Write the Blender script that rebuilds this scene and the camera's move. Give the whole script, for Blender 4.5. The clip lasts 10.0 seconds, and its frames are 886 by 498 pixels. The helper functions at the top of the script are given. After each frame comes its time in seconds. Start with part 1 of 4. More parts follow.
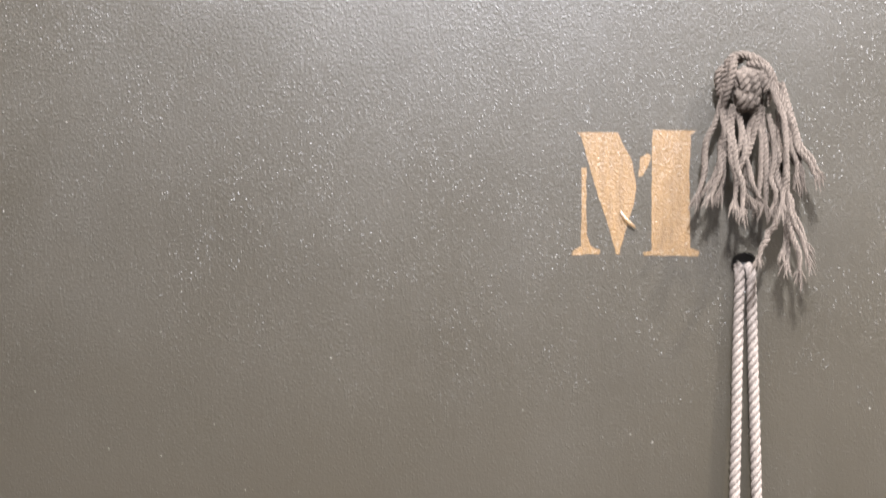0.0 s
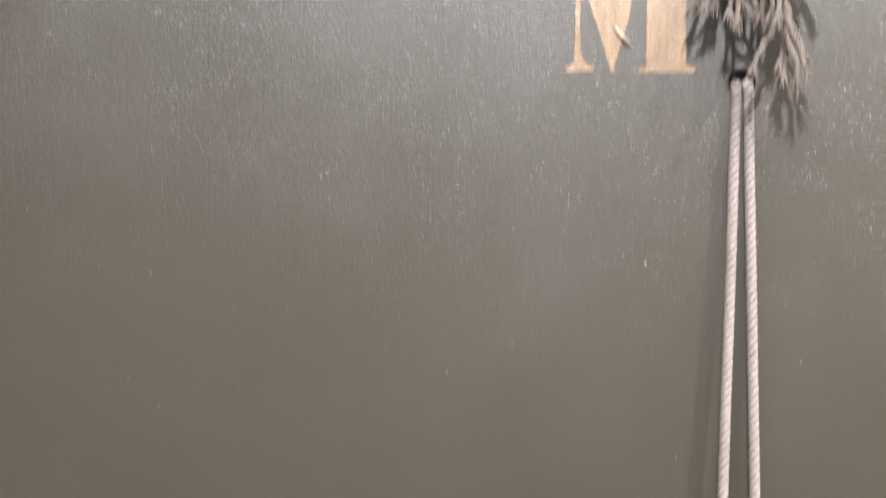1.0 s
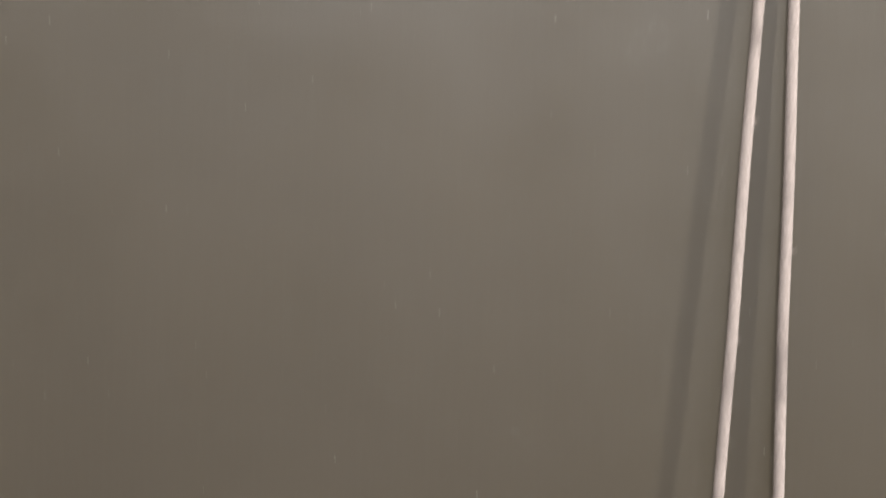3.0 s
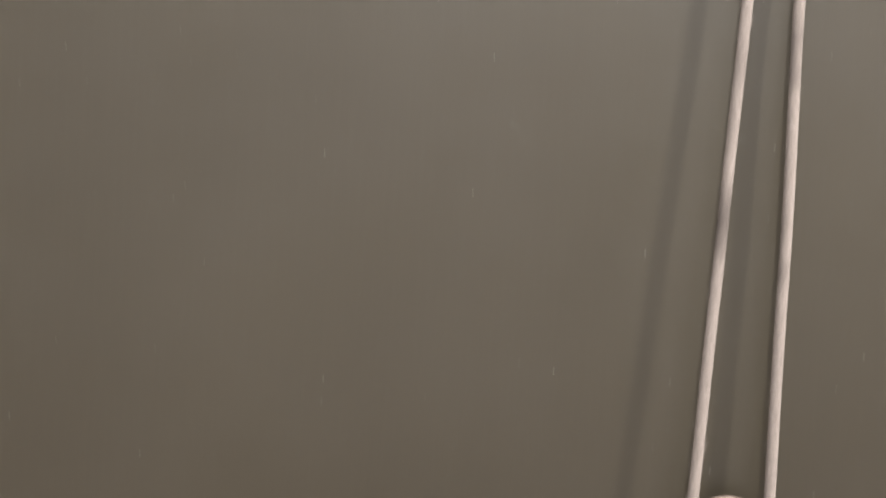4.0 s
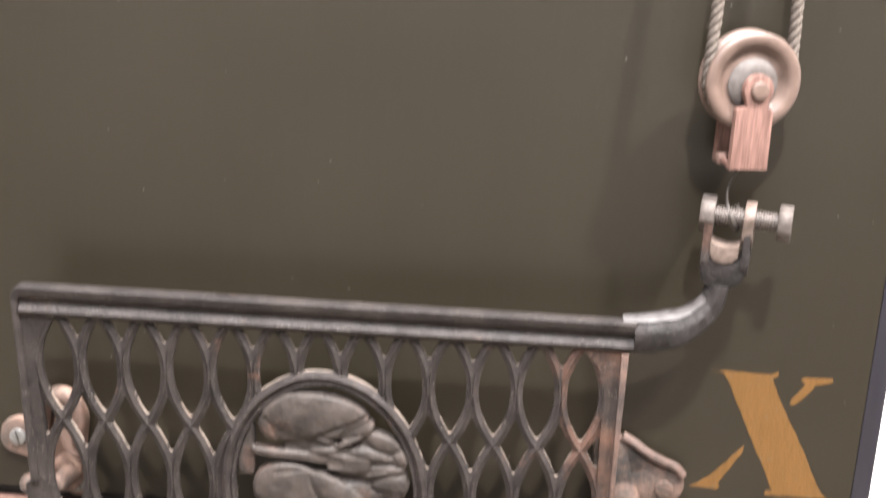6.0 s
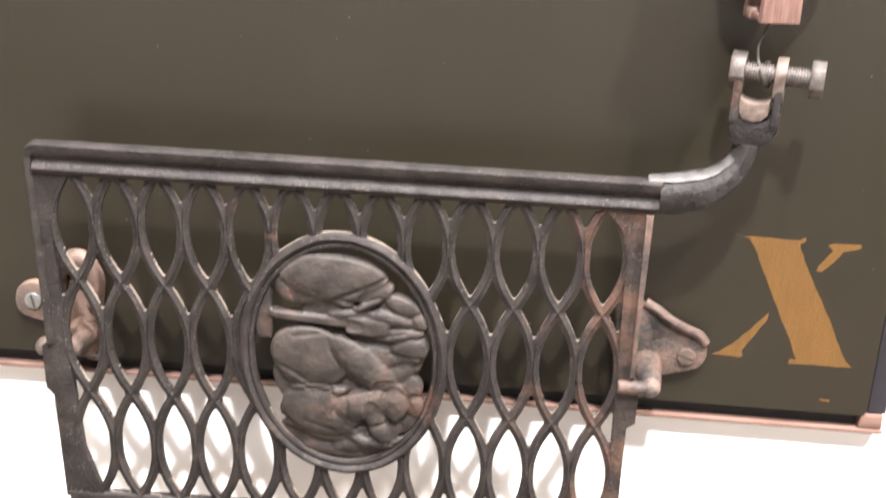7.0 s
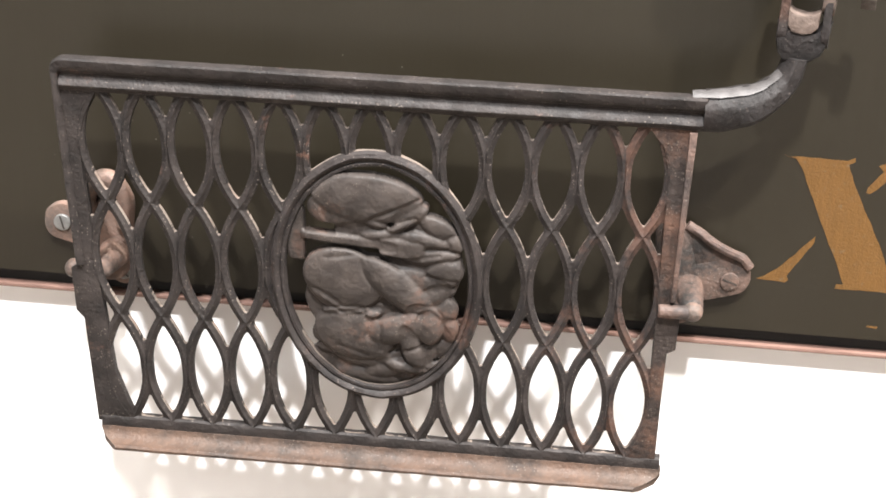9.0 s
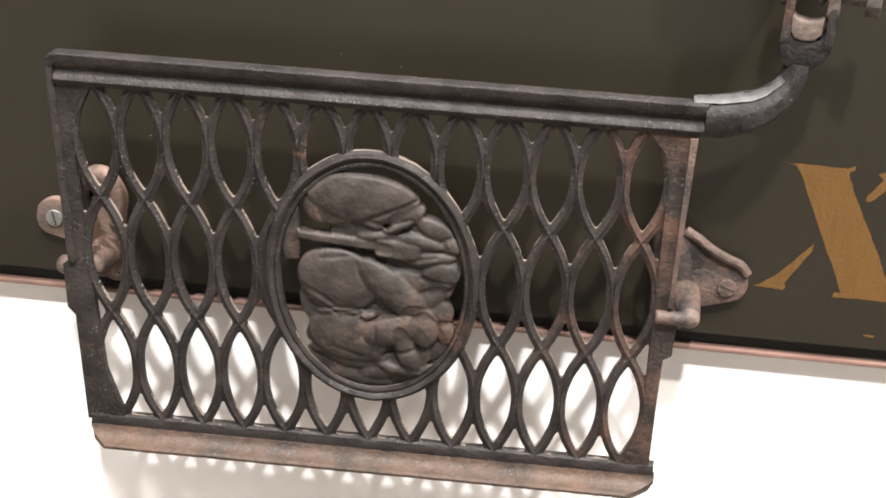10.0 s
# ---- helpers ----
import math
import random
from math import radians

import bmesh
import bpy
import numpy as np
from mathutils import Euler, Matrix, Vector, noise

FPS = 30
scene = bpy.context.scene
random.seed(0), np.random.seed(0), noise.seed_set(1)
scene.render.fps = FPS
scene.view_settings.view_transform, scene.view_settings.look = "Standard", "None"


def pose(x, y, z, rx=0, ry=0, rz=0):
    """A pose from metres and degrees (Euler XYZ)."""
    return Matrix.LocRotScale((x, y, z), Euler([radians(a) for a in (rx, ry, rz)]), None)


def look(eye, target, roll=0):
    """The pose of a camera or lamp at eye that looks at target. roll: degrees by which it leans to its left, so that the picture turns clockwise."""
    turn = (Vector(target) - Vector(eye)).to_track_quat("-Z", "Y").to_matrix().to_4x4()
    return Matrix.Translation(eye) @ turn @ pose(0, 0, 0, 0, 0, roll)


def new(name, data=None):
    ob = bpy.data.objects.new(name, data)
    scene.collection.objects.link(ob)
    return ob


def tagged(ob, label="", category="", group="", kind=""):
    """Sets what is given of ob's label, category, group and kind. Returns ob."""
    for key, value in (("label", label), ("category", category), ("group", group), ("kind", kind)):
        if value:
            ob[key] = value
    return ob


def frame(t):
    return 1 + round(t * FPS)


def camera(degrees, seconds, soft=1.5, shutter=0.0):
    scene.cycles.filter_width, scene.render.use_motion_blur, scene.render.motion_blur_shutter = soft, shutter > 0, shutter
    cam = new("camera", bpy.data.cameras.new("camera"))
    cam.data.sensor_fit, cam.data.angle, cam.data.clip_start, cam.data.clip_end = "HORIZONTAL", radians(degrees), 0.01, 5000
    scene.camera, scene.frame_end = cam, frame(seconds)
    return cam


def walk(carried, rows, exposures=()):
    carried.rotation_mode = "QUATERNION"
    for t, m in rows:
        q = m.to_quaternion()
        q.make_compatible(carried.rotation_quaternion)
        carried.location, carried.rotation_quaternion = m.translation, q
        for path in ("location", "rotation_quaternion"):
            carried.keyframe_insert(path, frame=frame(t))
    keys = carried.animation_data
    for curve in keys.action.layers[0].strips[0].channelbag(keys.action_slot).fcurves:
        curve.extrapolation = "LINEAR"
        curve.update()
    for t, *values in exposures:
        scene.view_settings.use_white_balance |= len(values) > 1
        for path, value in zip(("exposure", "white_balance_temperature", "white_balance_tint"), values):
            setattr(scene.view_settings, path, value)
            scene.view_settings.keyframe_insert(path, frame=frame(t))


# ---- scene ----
cam = camera(37.0, 10.0, 1.6, 0.8)
PATH = [
    (0, (-0.0026, -0.8818, 1.1162), (-0.0704, 1.1169, 1.0932), 0.19),
    (0.5, (0.0241, -0.8788, 1.0592), (-0.0939, 1.1177, 1.0688), 0.15),
    (1, (0.0470, -0.8682, 0.9874), (-0.1187, 1.1249, 0.9830), 0.78),
    (1.7, (0.0349, -0.8624, 0.9220), (-0.1137, 1.1306, 0.8447), 1.04),
    (2.1, (0.0395, -0.8550, 0.8749), (-0.1150, 1.1356, 0.7581), 0.82),
    (2.5, (0.0458, -0.8395, 0.8182), (-0.1273, 1.1455, 0.6453), 1.51),
    (2.7, (0.0436, -0.8343, 0.7901), (-0.1297, 1.1494, 0.6034), 1.79),
    (3.8, (0.0411, -0.8131, 0.5779), (-0.1058, 1.1726, 0.3895), 3.65),
    (4.2, (0.0316, -0.8009, 0.5276), (-0.0804, 1.1797, 0.2735), 3.70),
    (4.5, (0.0242, -0.7935, 0.4968), (-0.0592, 1.1789, 0.1764), 3.55),
    (5, (0.0154, -0.7873, 0.4597), (-0.0307, 1.1681, 0.0419), 3.49),
    (5.5, (0.0211, -0.7818, 0.4361), (-0.0337, 1.1555, -0.0578), 3.50),
    (6, (0.0204, -0.7794, 0.4132), (-0.0314, 1.1374, -0.1553), 3.48),
    (6.2, (0.0188, -0.7785, 0.4063), (-0.0302, 1.1283, -0.1952), 3.55),
    (7.5, (0.0184, -0.7702, 0.3634), (-0.0616, 1.0936, -0.3574), 3.54),
    (8, (0.0186, -0.7669, 0.3585), (-0.0739, 1.0887, -0.3820), 3.36),
    (8.5, (0.0194, -0.7656, 0.3569), (-0.0852, 1.0855, -0.3930), 3.40),
    (9, (0.0198, -0.7597, 0.3558), (-0.0945, 1.0825, -0.4145), 3.21),
    (9.5, (0.0183, -0.7544, 0.3537), (-0.0953, 1.0826, -0.4289), 3.31),
    (10, (0.0137, -0.7531, 0.3551), (-0.0808, 1.0896, -0.4167), 4.33),
]
walk(cam, [(t, look(e, g, r)) for t, e, g, r in PATH],
     [(0.0, 0.01, 6080, 12), (1.0, -0.16, 6080, 12), (2.5, -0.12, 6150, 12), (4.2, -0.12, 6350, 11), (5.5, -0.19, 6420, 12), (6.2, -0.18, 6450, 12), (7.4, -0.17, 6450, 11), (8.5, -0.37, 6400, 10), (9.3, -0.60, 6450, 9), (10.0, -0.88, 6500, 9)])

# ---------------------------------------------------------------- light
world = bpy.data.worlds.new("room_air")
world.use_nodes = True
world.node_tree.nodes["Background"].inputs[0].default_value = (0.9, 0.93, 1.0, 1)
world.node_tree.nodes["Background"].inputs[1].default_value = 0.02
scene.world = world


def spot(name, eye, target, watts, degrees, radius, colour, blend):
    lamp = bpy.data.lights.new(name, "SPOT")
    lamp.energy, lamp.spot_size, lamp.spot_blend = watts, radians(degrees), blend
    lamp.shadow_soft_size, lamp.color = radius, colour
    ob = new(name, lamp)
    ob.matrix_world = look(eye, target)
    return ob


WARM = (1.0, 0.935, 0.87)
spot("gallery_spot_side", (1.42, -1.00, 2.72), (0.02, 0, 0.16), 1320, 36, 0.055, WARM, 1.0)
spot("gallery_spot_front", (0.06, -1.80, 2.72), (0.06, 0, 1.06), 1640, 54, 0.075, (1.0, 0.98, 0.985), 1.0)
# area lamp added as overhead fill to lift the shadows, not a known fixture
panel = bpy.data.lights.new("room_fill_light", "AREA")
panel.shape, panel.size, panel.size_y, panel.energy, panel.color = "RECTANGLE", 3.0, 0.5, 360, (1.0, 0.96, 0.93)
new("room_fill_light", panel).matrix_world = look((0, -0.95, 2.88), (0, -0.85, 0))


# ---------------------------------------------------------------- materials
def material(name):
    m = bpy.data.materials.new(name)
    m.use_nodes = True
    t = m.node_tree
    return m, t, t.nodes["Principled BSDF"]


def nd(t, kind, inputs=None, **props):
    n = t.nodes.new(kind)
    for k, v in props.items():
        setattr(n, k, v)
    for k, v in (inputs or {}).items():
        if isinstance(v, bpy.types.NodeSocket):
            t.links.new(v, n.inputs[k])
        else:
            n.inputs[k].default_value = v
    return n


def coords(t):
    return nd(t, "ShaderNodeTexCoord").outputs["Object"]


def noise_tex(t, vec, scale, detail=4.0, rough=0.55):
    return nd(t, "ShaderNodeTexNoise", {"Vector": vec, "Scale": scale, "Detail": detail, "Roughness": rough}).outputs["Fac"]


def ramp(t, fac, lo, hi):
    n = nd(t, "ShaderNodeMapRange", {"Value": fac, "From Min": lo, "From Max": hi})
    return n.outputs["Result"]


def mix(t, fac, a, b):
    n = nd(t, "ShaderNodeMix", data_type="RGBA")
    for i, v in ((0, fac), (6, a), (7, b)):
        if isinstance(v, bpy.types.NodeSocket):
            t.links.new(v, n.inputs[i])
        else:
            n.inputs[i].default_value = v if i == 0 else (*v, 1)
    return n.outputs[2]


def mul(t, a, b, op="MULTIPLY"):
    n = nd(t, "ShaderNodeMath", operation=op)
    for i, v in ((0, a), (1, b)):
        if isinstance(v, bpy.types.NodeSocket):
            t.links.new(v, n.inputs[i])
        else:
            n.inputs[i].default_value = v
    return n.outputs[0]


def bump(t, bsdf, height, strength, distance):
    b = nd(t, "ShaderNodeBump", {"Height": height, "Strength": strength, "Distance": distance})
    t.links.new(b.outputs["Normal"], bsdf.inputs["Normal"])


def put(t, bsdf, **kw):
    for k, v in kw.items():
        k = k.replace("_", " ")
        if isinstance(v, bpy.types.NodeSocket):
            t.links.new(v, bsdf.inputs[k])
        else:
            bsdf.inputs[k].default_value = (*v, 1) if isinstance(v, tuple) else v


def board_paint():
    m, t, b = material("olive_board_paint")
    v = coords(t)
    tone = mix(t, ramp(t, noise_tex(t, v, 5, 5), 0.3, 0.7), (0.0117, 0.0094, 0.0053), (0.0141, 0.0114, 0.0066))
    brush = nd(t, "ShaderNodeMapping", {"Vector": v, "Scale": (320.0, 1.0, 14.0)}).outputs[0]
    tone = mix(t, mul(t, ramp(t, noise_tex(t, brush, 1, 3), 0.45, 0.75), 0.25), tone, (0.0178, 0.0150, 0.0100))
    cell = nd(t, "ShaderNodeTexVoronoi", {"Vector": v, "Scale": 140.0})
    rnd = nd(t, "ShaderNodeSeparateColor", {"Color": cell.outputs["Color"]}).outputs[0]
    dot = mul(t, ramp(t, cell.outputs["Distance"], 0.085, 0.03), ramp(t, rnd, 0.915, 0.95))
    tone = mix(t, mul(t, dot, 0.55), tone, (0.30, 0.285, 0.26))
    smear = mul(t, ramp(t, noise_tex(t, v, 16, 2), 0.70, 0.78), ramp(t, noise_tex(t, v, 130, 3), 0.5, 0.7))
    tone = mix(t, mul(t, smear, 0.045), tone, (0.24, 0.232, 0.208))
    grit = noise_tex(t, v, 560, 3, 0.65)
    fleck_cell = nd(t, "ShaderNodeTexVoronoi", {"Vector": v, "Scale": 620.0})
    fleck_rnd = nd(t, "ShaderNodeSeparateColor", {"Color": fleck_cell.outputs["Color"]})
    dome = mul(t, ramp(t, fleck_cell.outputs["Distance"], 0.42, 0.08), ramp(t, fleck_rnd.outputs[0], 0.35, 1.0))
    dome = mul(t, dome, ramp(t, noise_tex(t, v, 22, 3), 0.25, 0.6))
    coarse = ramp(t, nd(t, "ShaderNodeSeparateXYZ", {"Vector": v}).outputs[2], 0.78, 1.06)
    wave = noise_tex(t, v, 140, 2)
    height = mul(t, mul(t, mul(t, mul(t, grit, 0.60), mul(t, wave, 0.18), "ADD"), mul(t, mul(t, coarse, 0.85), 0.15, "ADD")), mul(t, mul(t, dome, 0.54), mul(t, mul(t, coarse, 0.85), 0.15, "ADD")), "ADD")
    put(t, b, Base_Color=tone, Roughness=ramp(t, noise_tex(t, v, 9, 3), -2.0, 4.4), Specular_IOR_Level=0.45)
    bump(t, b, height, 0.9, 0.00055)
    return m


def letter_paint(name, light, dark):
    m, t, b = material(name)
    v = coords(t)
    brush = nd(t, "ShaderNodeMapping", {"Vector": v, "Scale": (260.0, 1.0, 40.0)}).outputs[0]
    tone = mix(t, ramp(t, noise_tex(t, brush, 1, 4), 0.35, 0.7), light, dark)
    tone = mix(t, mul(t, ramp(t, noise_tex(t, v, 240, 3), 0.62, 0.7), 0.5), tone, (0.096, 0.08, 0.056))
    put(t, b, Base_Color=tone, Roughness=0.36)
    bump(t, b, noise_tex(t, v, 600, 3), 0.85, 0.0006)
    return m


def iron(name, rust_lo, rust_hi, base=(0.0115, 0.0094, 0.0089), worn=(0.032, 0.0258, 0.0238), rust=(0.104, 0.0544, 0.0376), chips=0.7, relief=0.7):
    m, t, b = material(name)
    v = coords(t)
    tone = mix(t, ramp(t, noise_tex(t, v, 60, 5), 0.35, 0.7), base, worn)
    tone = mix(t, ramp(t, mul(t, noise_tex(t, v, 26, 5, 0.65), mul(t, noise_tex(t, v, 300, 3), 0.25), "ADD"), rust_lo, rust_hi), tone, rust)
    spot_cell = nd(t, "ShaderNodeTexVoronoi", {"Vector": v, "Scale": 640.0})
    rnd = nd(t, "ShaderNodeSeparateColor", {"Color": spot_cell.outputs["Color"]}).outputs[1]
    chip = mul(t, ramp(t, spot_cell.outputs["Distance"], 0.33, 0.18), mul(t, ramp(t, rnd, 0.72, 0.80), ramp(t, noise_tex(t, v, 34, 3), 0.38, 0.58)))
    tone = mix(t, mul(t, chip, chips), tone, (0.17, 0.142, 0.122))
    put(t, b, Base_Color=tone, Roughness=ramp(t, noise_tex(t, v, 90, 4), -0.62, 1.15), Specular_IOR_Level=0.32, Metallic=0.0)
    pit = ramp(t, nd(t, "ShaderNodeTexVoronoi", {"Vector": v, "Scale": 260.0}).outputs["Distance"], 0.0, 0.55)
    bump(t, b, mul(t, mul(t, noise_tex(t, v, 520, 4), noise_tex(t, v, 90, 4), "ADD"), mul(t, pit, 0.35), "ADD"), relief, 0.0008)
    return m


def fibre(name, light, dark):
    m, t, b = material(name)
    v = coords(t)
    tone = mix(t, ramp(t, noise_tex(t, v, 700, 3), 0.3, 0.7), light, dark)
    tone = mix(t, ramp(t, noise_tex(t, v, 14, 2), 0.55, 0.75), tone, tuple(c * 0.62 for c in dark))
    put(t, b, Base_Color=tone, Roughness=0.9, Specular_IOR_Level=0.15)
    bump(t, b, noise_tex(t, v, 1800, 2), 0.6, 0.0004)
    return m


def plain(name, a, c, scale, rough, metal=0.0, relief=0.2, dist=0.0005, stretch=(1, 1, 1)):
    m, t, b = material(name)
    v = nd(t, "ShaderNodeMapping", {"Vector": coords(t), "Scale": stretch}).outputs[0]
    tone = mix(t, ramp(t, noise_tex(t, v, scale, 5), 0.3, 0.72), a, c)
    put(t, b, Base_Color=tone, Roughness=rough, Metallic=metal)
    bump(t, b, noise_tex(t, v, scale * 5, 3), relief, dist)
    return m


BOARD = board_paint()
OCHRE_PALE = letter_paint("pale_ochre_paint", (0.076, 0.0445, 0.0165), (0.055, 0.0315, 0.0115))
OCHRE = letter_paint("deep_ochre_paint", (0.108, 0.0528, 0.0136), (0.0864, 0.0424, 0.0104))
IRON = iron("black_cast_iron", 0.77, 0.92, base=(0.0105, 0.0086, 0.0080), worn=(0.0285, 0.0230, 0.0210))
IRON_BLACK = iron("sound_black_painted_iron", 0.84, 0.98, base=(0.0062, 0.0052, 0.0050), worn=(0.0170, 0.0138, 0.0130), chips=0.3)
IRON_WORN = iron("worn_cast_iron", 0.70, 0.95)
IRON_RUST = iron("rusty_cast_iron", 0.56, 0.88)
BAR_RUST = iron("rust_streaked_iron", 0.57, 0.90, base=(0.0150, 0.0118, 0.0106), worn=(0.042, 0.0318, 0.0278), rust=(0.125, 0.066, 0.044))
LIP = iron("rust_rubbed_iron", 0.46, 0.95, base=(0.025, 0.0200, 0.0175), worn=(0.066, 0.048, 0.038), rust=(0.125, 0.074, 0.050))
# worn edge metal, made paler to hold the light from above in its colour
LIT_EDGE = iron("lit_worn_edge", 0.66, 0.95, base=(0.090, 0.074, 0.062), worn=(0.200, 0.164, 0.138), rust=(0.165, 0.110, 0.082), chips=0.2)
RELIEF = iron("handled_cast_iron", 0.69, 0.96, base=(0.0190, 0.0154, 0.0136), worn=(0.050, 0.0405, 0.0355), chips=0.35, relief=0.36)
SIDE = iron("rust_pink_iron", 0.50, 0.85, base=(0.034, 0.027, 0.0245), worn=(0.075, 0.057, 0.050), rust=(0.15, 0.092, 0.071))
BRACKET = iron("tan_bracket_iron", 0.50, 0.78, base=(0.06, 0.049, 0.042), worn=(0.12, 0.092, 0.077), rust=(0.20, 0.122, 0.092))
BRACKET_DARK = iron("dark_bracket_iron", 0.56, 0.84, base=(0.0208, 0.0184, 0.0168), worn=(0.048, 0.04, 0.0352), rust=(0.136, 0.084, 0.064))
ROPE = fibre("grey_cotton_rope", (0.116, 0.099, 0.086), (0.066, 0.055, 0.047))
YARN = fibre("frayed_grey_yarn", (0.072, 0.058, 0.047), (0.030, 0.0240, 0.0195))
COPPER = plain("pink_brown_strap", (0.19, 0.108, 0.088), (0.075, 0.038, 0.03), 40, 0.55, 0.0, 0.4, 0.0006, (14, 1, 1))
WHEEL = plain("tan_pulley_wheel", (0.116, 0.079, 0.064), (0.064, 0.043, 0.034), 90, 0.45, 0.0, 0.3)
HUB = plain("grey_metal_hub", (0.094, 0.084, 0.080), (0.042, 0.033, 0.028), 130, 0.65, 0.05, 0.6)
STEEL = plain("dull_steel", (0.115, 0.099, 0.089), (0.045, 0.037, 0.033), 240, 0.5, 0.4, 0.6)
PALE_IRON = plain("bare_pale_iron", (0.145, 0.110, 0.092), (0.055, 0.038, 0.030), 170, 0.55, 0.1, 0.7)
# strap pink lightened for the lit lower end of the back strap
LIT_PINK = plain("lit_strap_pink", (0.22, 0.142, 0.118), (0.13, 0.082, 0.066), 90, 0.5, 0.0, 0.4)
STRIP = plain("bare_grey_iron", (0.066, 0.061, 0.060), (0.032, 0.029, 0.028), 150, 0.55, 0.1, 0.6)
WIRE = plain("dark_wire", (0.020, 0.018, 0.016), (0.040, 0.031, 0.026), 300, 0.5)
SCREW = plain("zinc_screw", (0.24, 0.24, 0.232), (0.152, 0.152, 0.144), 260, 0.4, 0.5)
# dark backing board, its black holding the shade of gap and hole
BLACK = plain("black_gap_shade", (0.009, 0.009, 0.009), (0.016, 0.015, 0.014), 60, 0.8)
NAVY = plain("navy_black_edge", (0.0128, 0.0128, 0.0192), (0.0208, 0.0208, 0.0288), 50, 0.4, 0.0, 0.2, 0.0005, (1, 1, 0.1))
BARE = plain("bare_pinkish_edge", (0.184, 0.112, 0.0896), (0.12, 0.068, 0.0536), 60, 0.5, 0.0, 0.4, 0.0005, (0.4, 1, 6))
WALL = plain("white_wall_paint", (0.86, 0.85, 0.84), (0.83, 0.82, 0.81), 6, 0.75, 0.0, 0.08, 0.001)
# unseen room walls and floor, kept pale so they bounce fill light
ROOM = plain("pale_bounce_paint", (0.72, 0.71, 0.70), (0.68, 0.67, 0.66), 3, 0.8)
FLOOR = plain("pale_bounce_floor", (0.42, 0.35, 0.29), (0.34, 0.28, 0.23), 8, 0.55)
CEILING = plain("dark_ceiling_paint", (0.2, 0.2, 0.2), (0.18, 0.18, 0.18), 3, 0.9)


# ---------------------------------------------------------------- mesh tools
ORIGIN = {}


def thing(name, place, label, category, group="", kind=""):
    ob = new(name)
    ob.empty_display_size = 0.02
    ob.location = place
    ORIGIN[ob] = Vector(place)
    return tagged(ob, label, category, group, kind)


def part(name, bm, mat, parent=None, label="", smooth=True, sharp=35, edge=None):
    """Links a bmesh, given in world places, as one mesh object under its thing or part."""
    base = ORIGIN.get(parent, Vector((0, 0, 0)))
    bmesh.ops.translate(bm, verts=bm.verts, vec=-base)
    bmesh.ops.recalc_face_normals(bm, faces=bm.faces)
    for f in bm.faces:
        f.smooth = smooth
    if smooth:
        for e in bm.edges:
            if len(e.link_faces) == 2 and e.calc_face_angle() > radians(sharp):
                e.smooth = False
    me = bpy.data.meshes.new(name)
    bm.to_mesh(me)
    bm.free()
    me.materials.append(mat)
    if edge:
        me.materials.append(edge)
        # only upward faces take the paler slot: top light put into the colour
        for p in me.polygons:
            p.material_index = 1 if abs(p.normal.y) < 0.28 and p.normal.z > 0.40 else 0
    ob = new(name, me)
    if parent is not None:
        ob.parent = parent
        ORIGIN[ob] = base
    return tagged(ob, label)


def box(x0, x1, y0, y1, z0, z1, bevel=0.0):
    bm = bmesh.new()
    bmesh.ops.create_cube(bm, size=1)
    bmesh.ops.transform(bm, verts=bm.verts, matrix=Matrix.LocRotScale(
        ((x0 + x1) / 2, (y0 + y1) / 2, (z0 + z1) / 2), None, (x1 - x0, y1 - y0, z1 - z0)))
    if bevel:
        bmesh.ops.bevel(bm, geom=bm.edges[:], offset=bevel, segments=2, profile=0.5, affect="EDGES")
    return bm


def from_lists(verts, faces, bm=None):
    bm = bm or bmesh.new()
    vs = [bm.verts.new(v) for v in verts]
    for f in faces:
        bm.faces.new([vs[i] for i in f])
    return bm


def prism(outline, y0, y1, bevel=0.0, shear=None):
    """An outline of (x, z) places raised from depth y0 (front) to y1 (back)."""
    bm = bmesh.new()
    vs = [bm.verts.new((x, y1, z)) for x, z in outline]
    f = bm.faces.new(vs)
    out = bmesh.ops.extrude_face_region(bm, geom=[f])
    front = [g for g in out["geom"] if isinstance(g, bmesh.types.BMVert)]
    bmesh.ops.translate(bm, verts=front, vec=(0, y0 - y1, 0))
    if bevel:
        edges = [e for e in bm.edges if all(abs(v.co.y - y0) < 1e-6 for v in e.verts)]
        bmesh.ops.bevel(bm, geom=edges, offset=bevel, segments=2, profile=0.6, affect="EDGES")
    bmesh.ops.triangulate(bm, faces=[f for f in bm.faces if len(f.verts) > 4])
    return bm


def sweep(path, radii, sides=8, bm=None, squash=1.0):
    """A tube along a path of places."""
    p = np.array(path, float)
    n = len(p)
    r = np.full(n, radii, float) if np.isscalar(radii) else np.array(radii, float)
    tan = np.gradient(p, axis=0)
    tan /= np.linalg.norm(tan, axis=1)[:, None]
    up = np.array((0.0, -1.0, 0.0)) if abs(tan[0][1]) < 0.9 else np.array((1.0, 0.0, 0.0))
    verts, faces = [], []
    for i in range(n):
        up = up - tan[i] * (up @ tan[i])
        up /= np.linalg.norm(up)
        side = np.cross(tan[i], up)
        for k in range(sides):
            a = 2 * math.pi * k / sides
            verts.append(p[i] + r[i] * (math.cos(a) * up * squash + math.sin(a) * side))
    for i in range(n - 1):
        for k in range(sides):
            k2 = (k + 1) % sides
            faces.append((i * sides + k, i * sides + k2, (i + 1) * sides + k2, (i + 1) * sides + k))
    faces.append(tuple(range(sides)))
    faces.append(tuple((n - 1) * sides + k for k in range(sides)))
    return from_lists(verts, faces, bm)


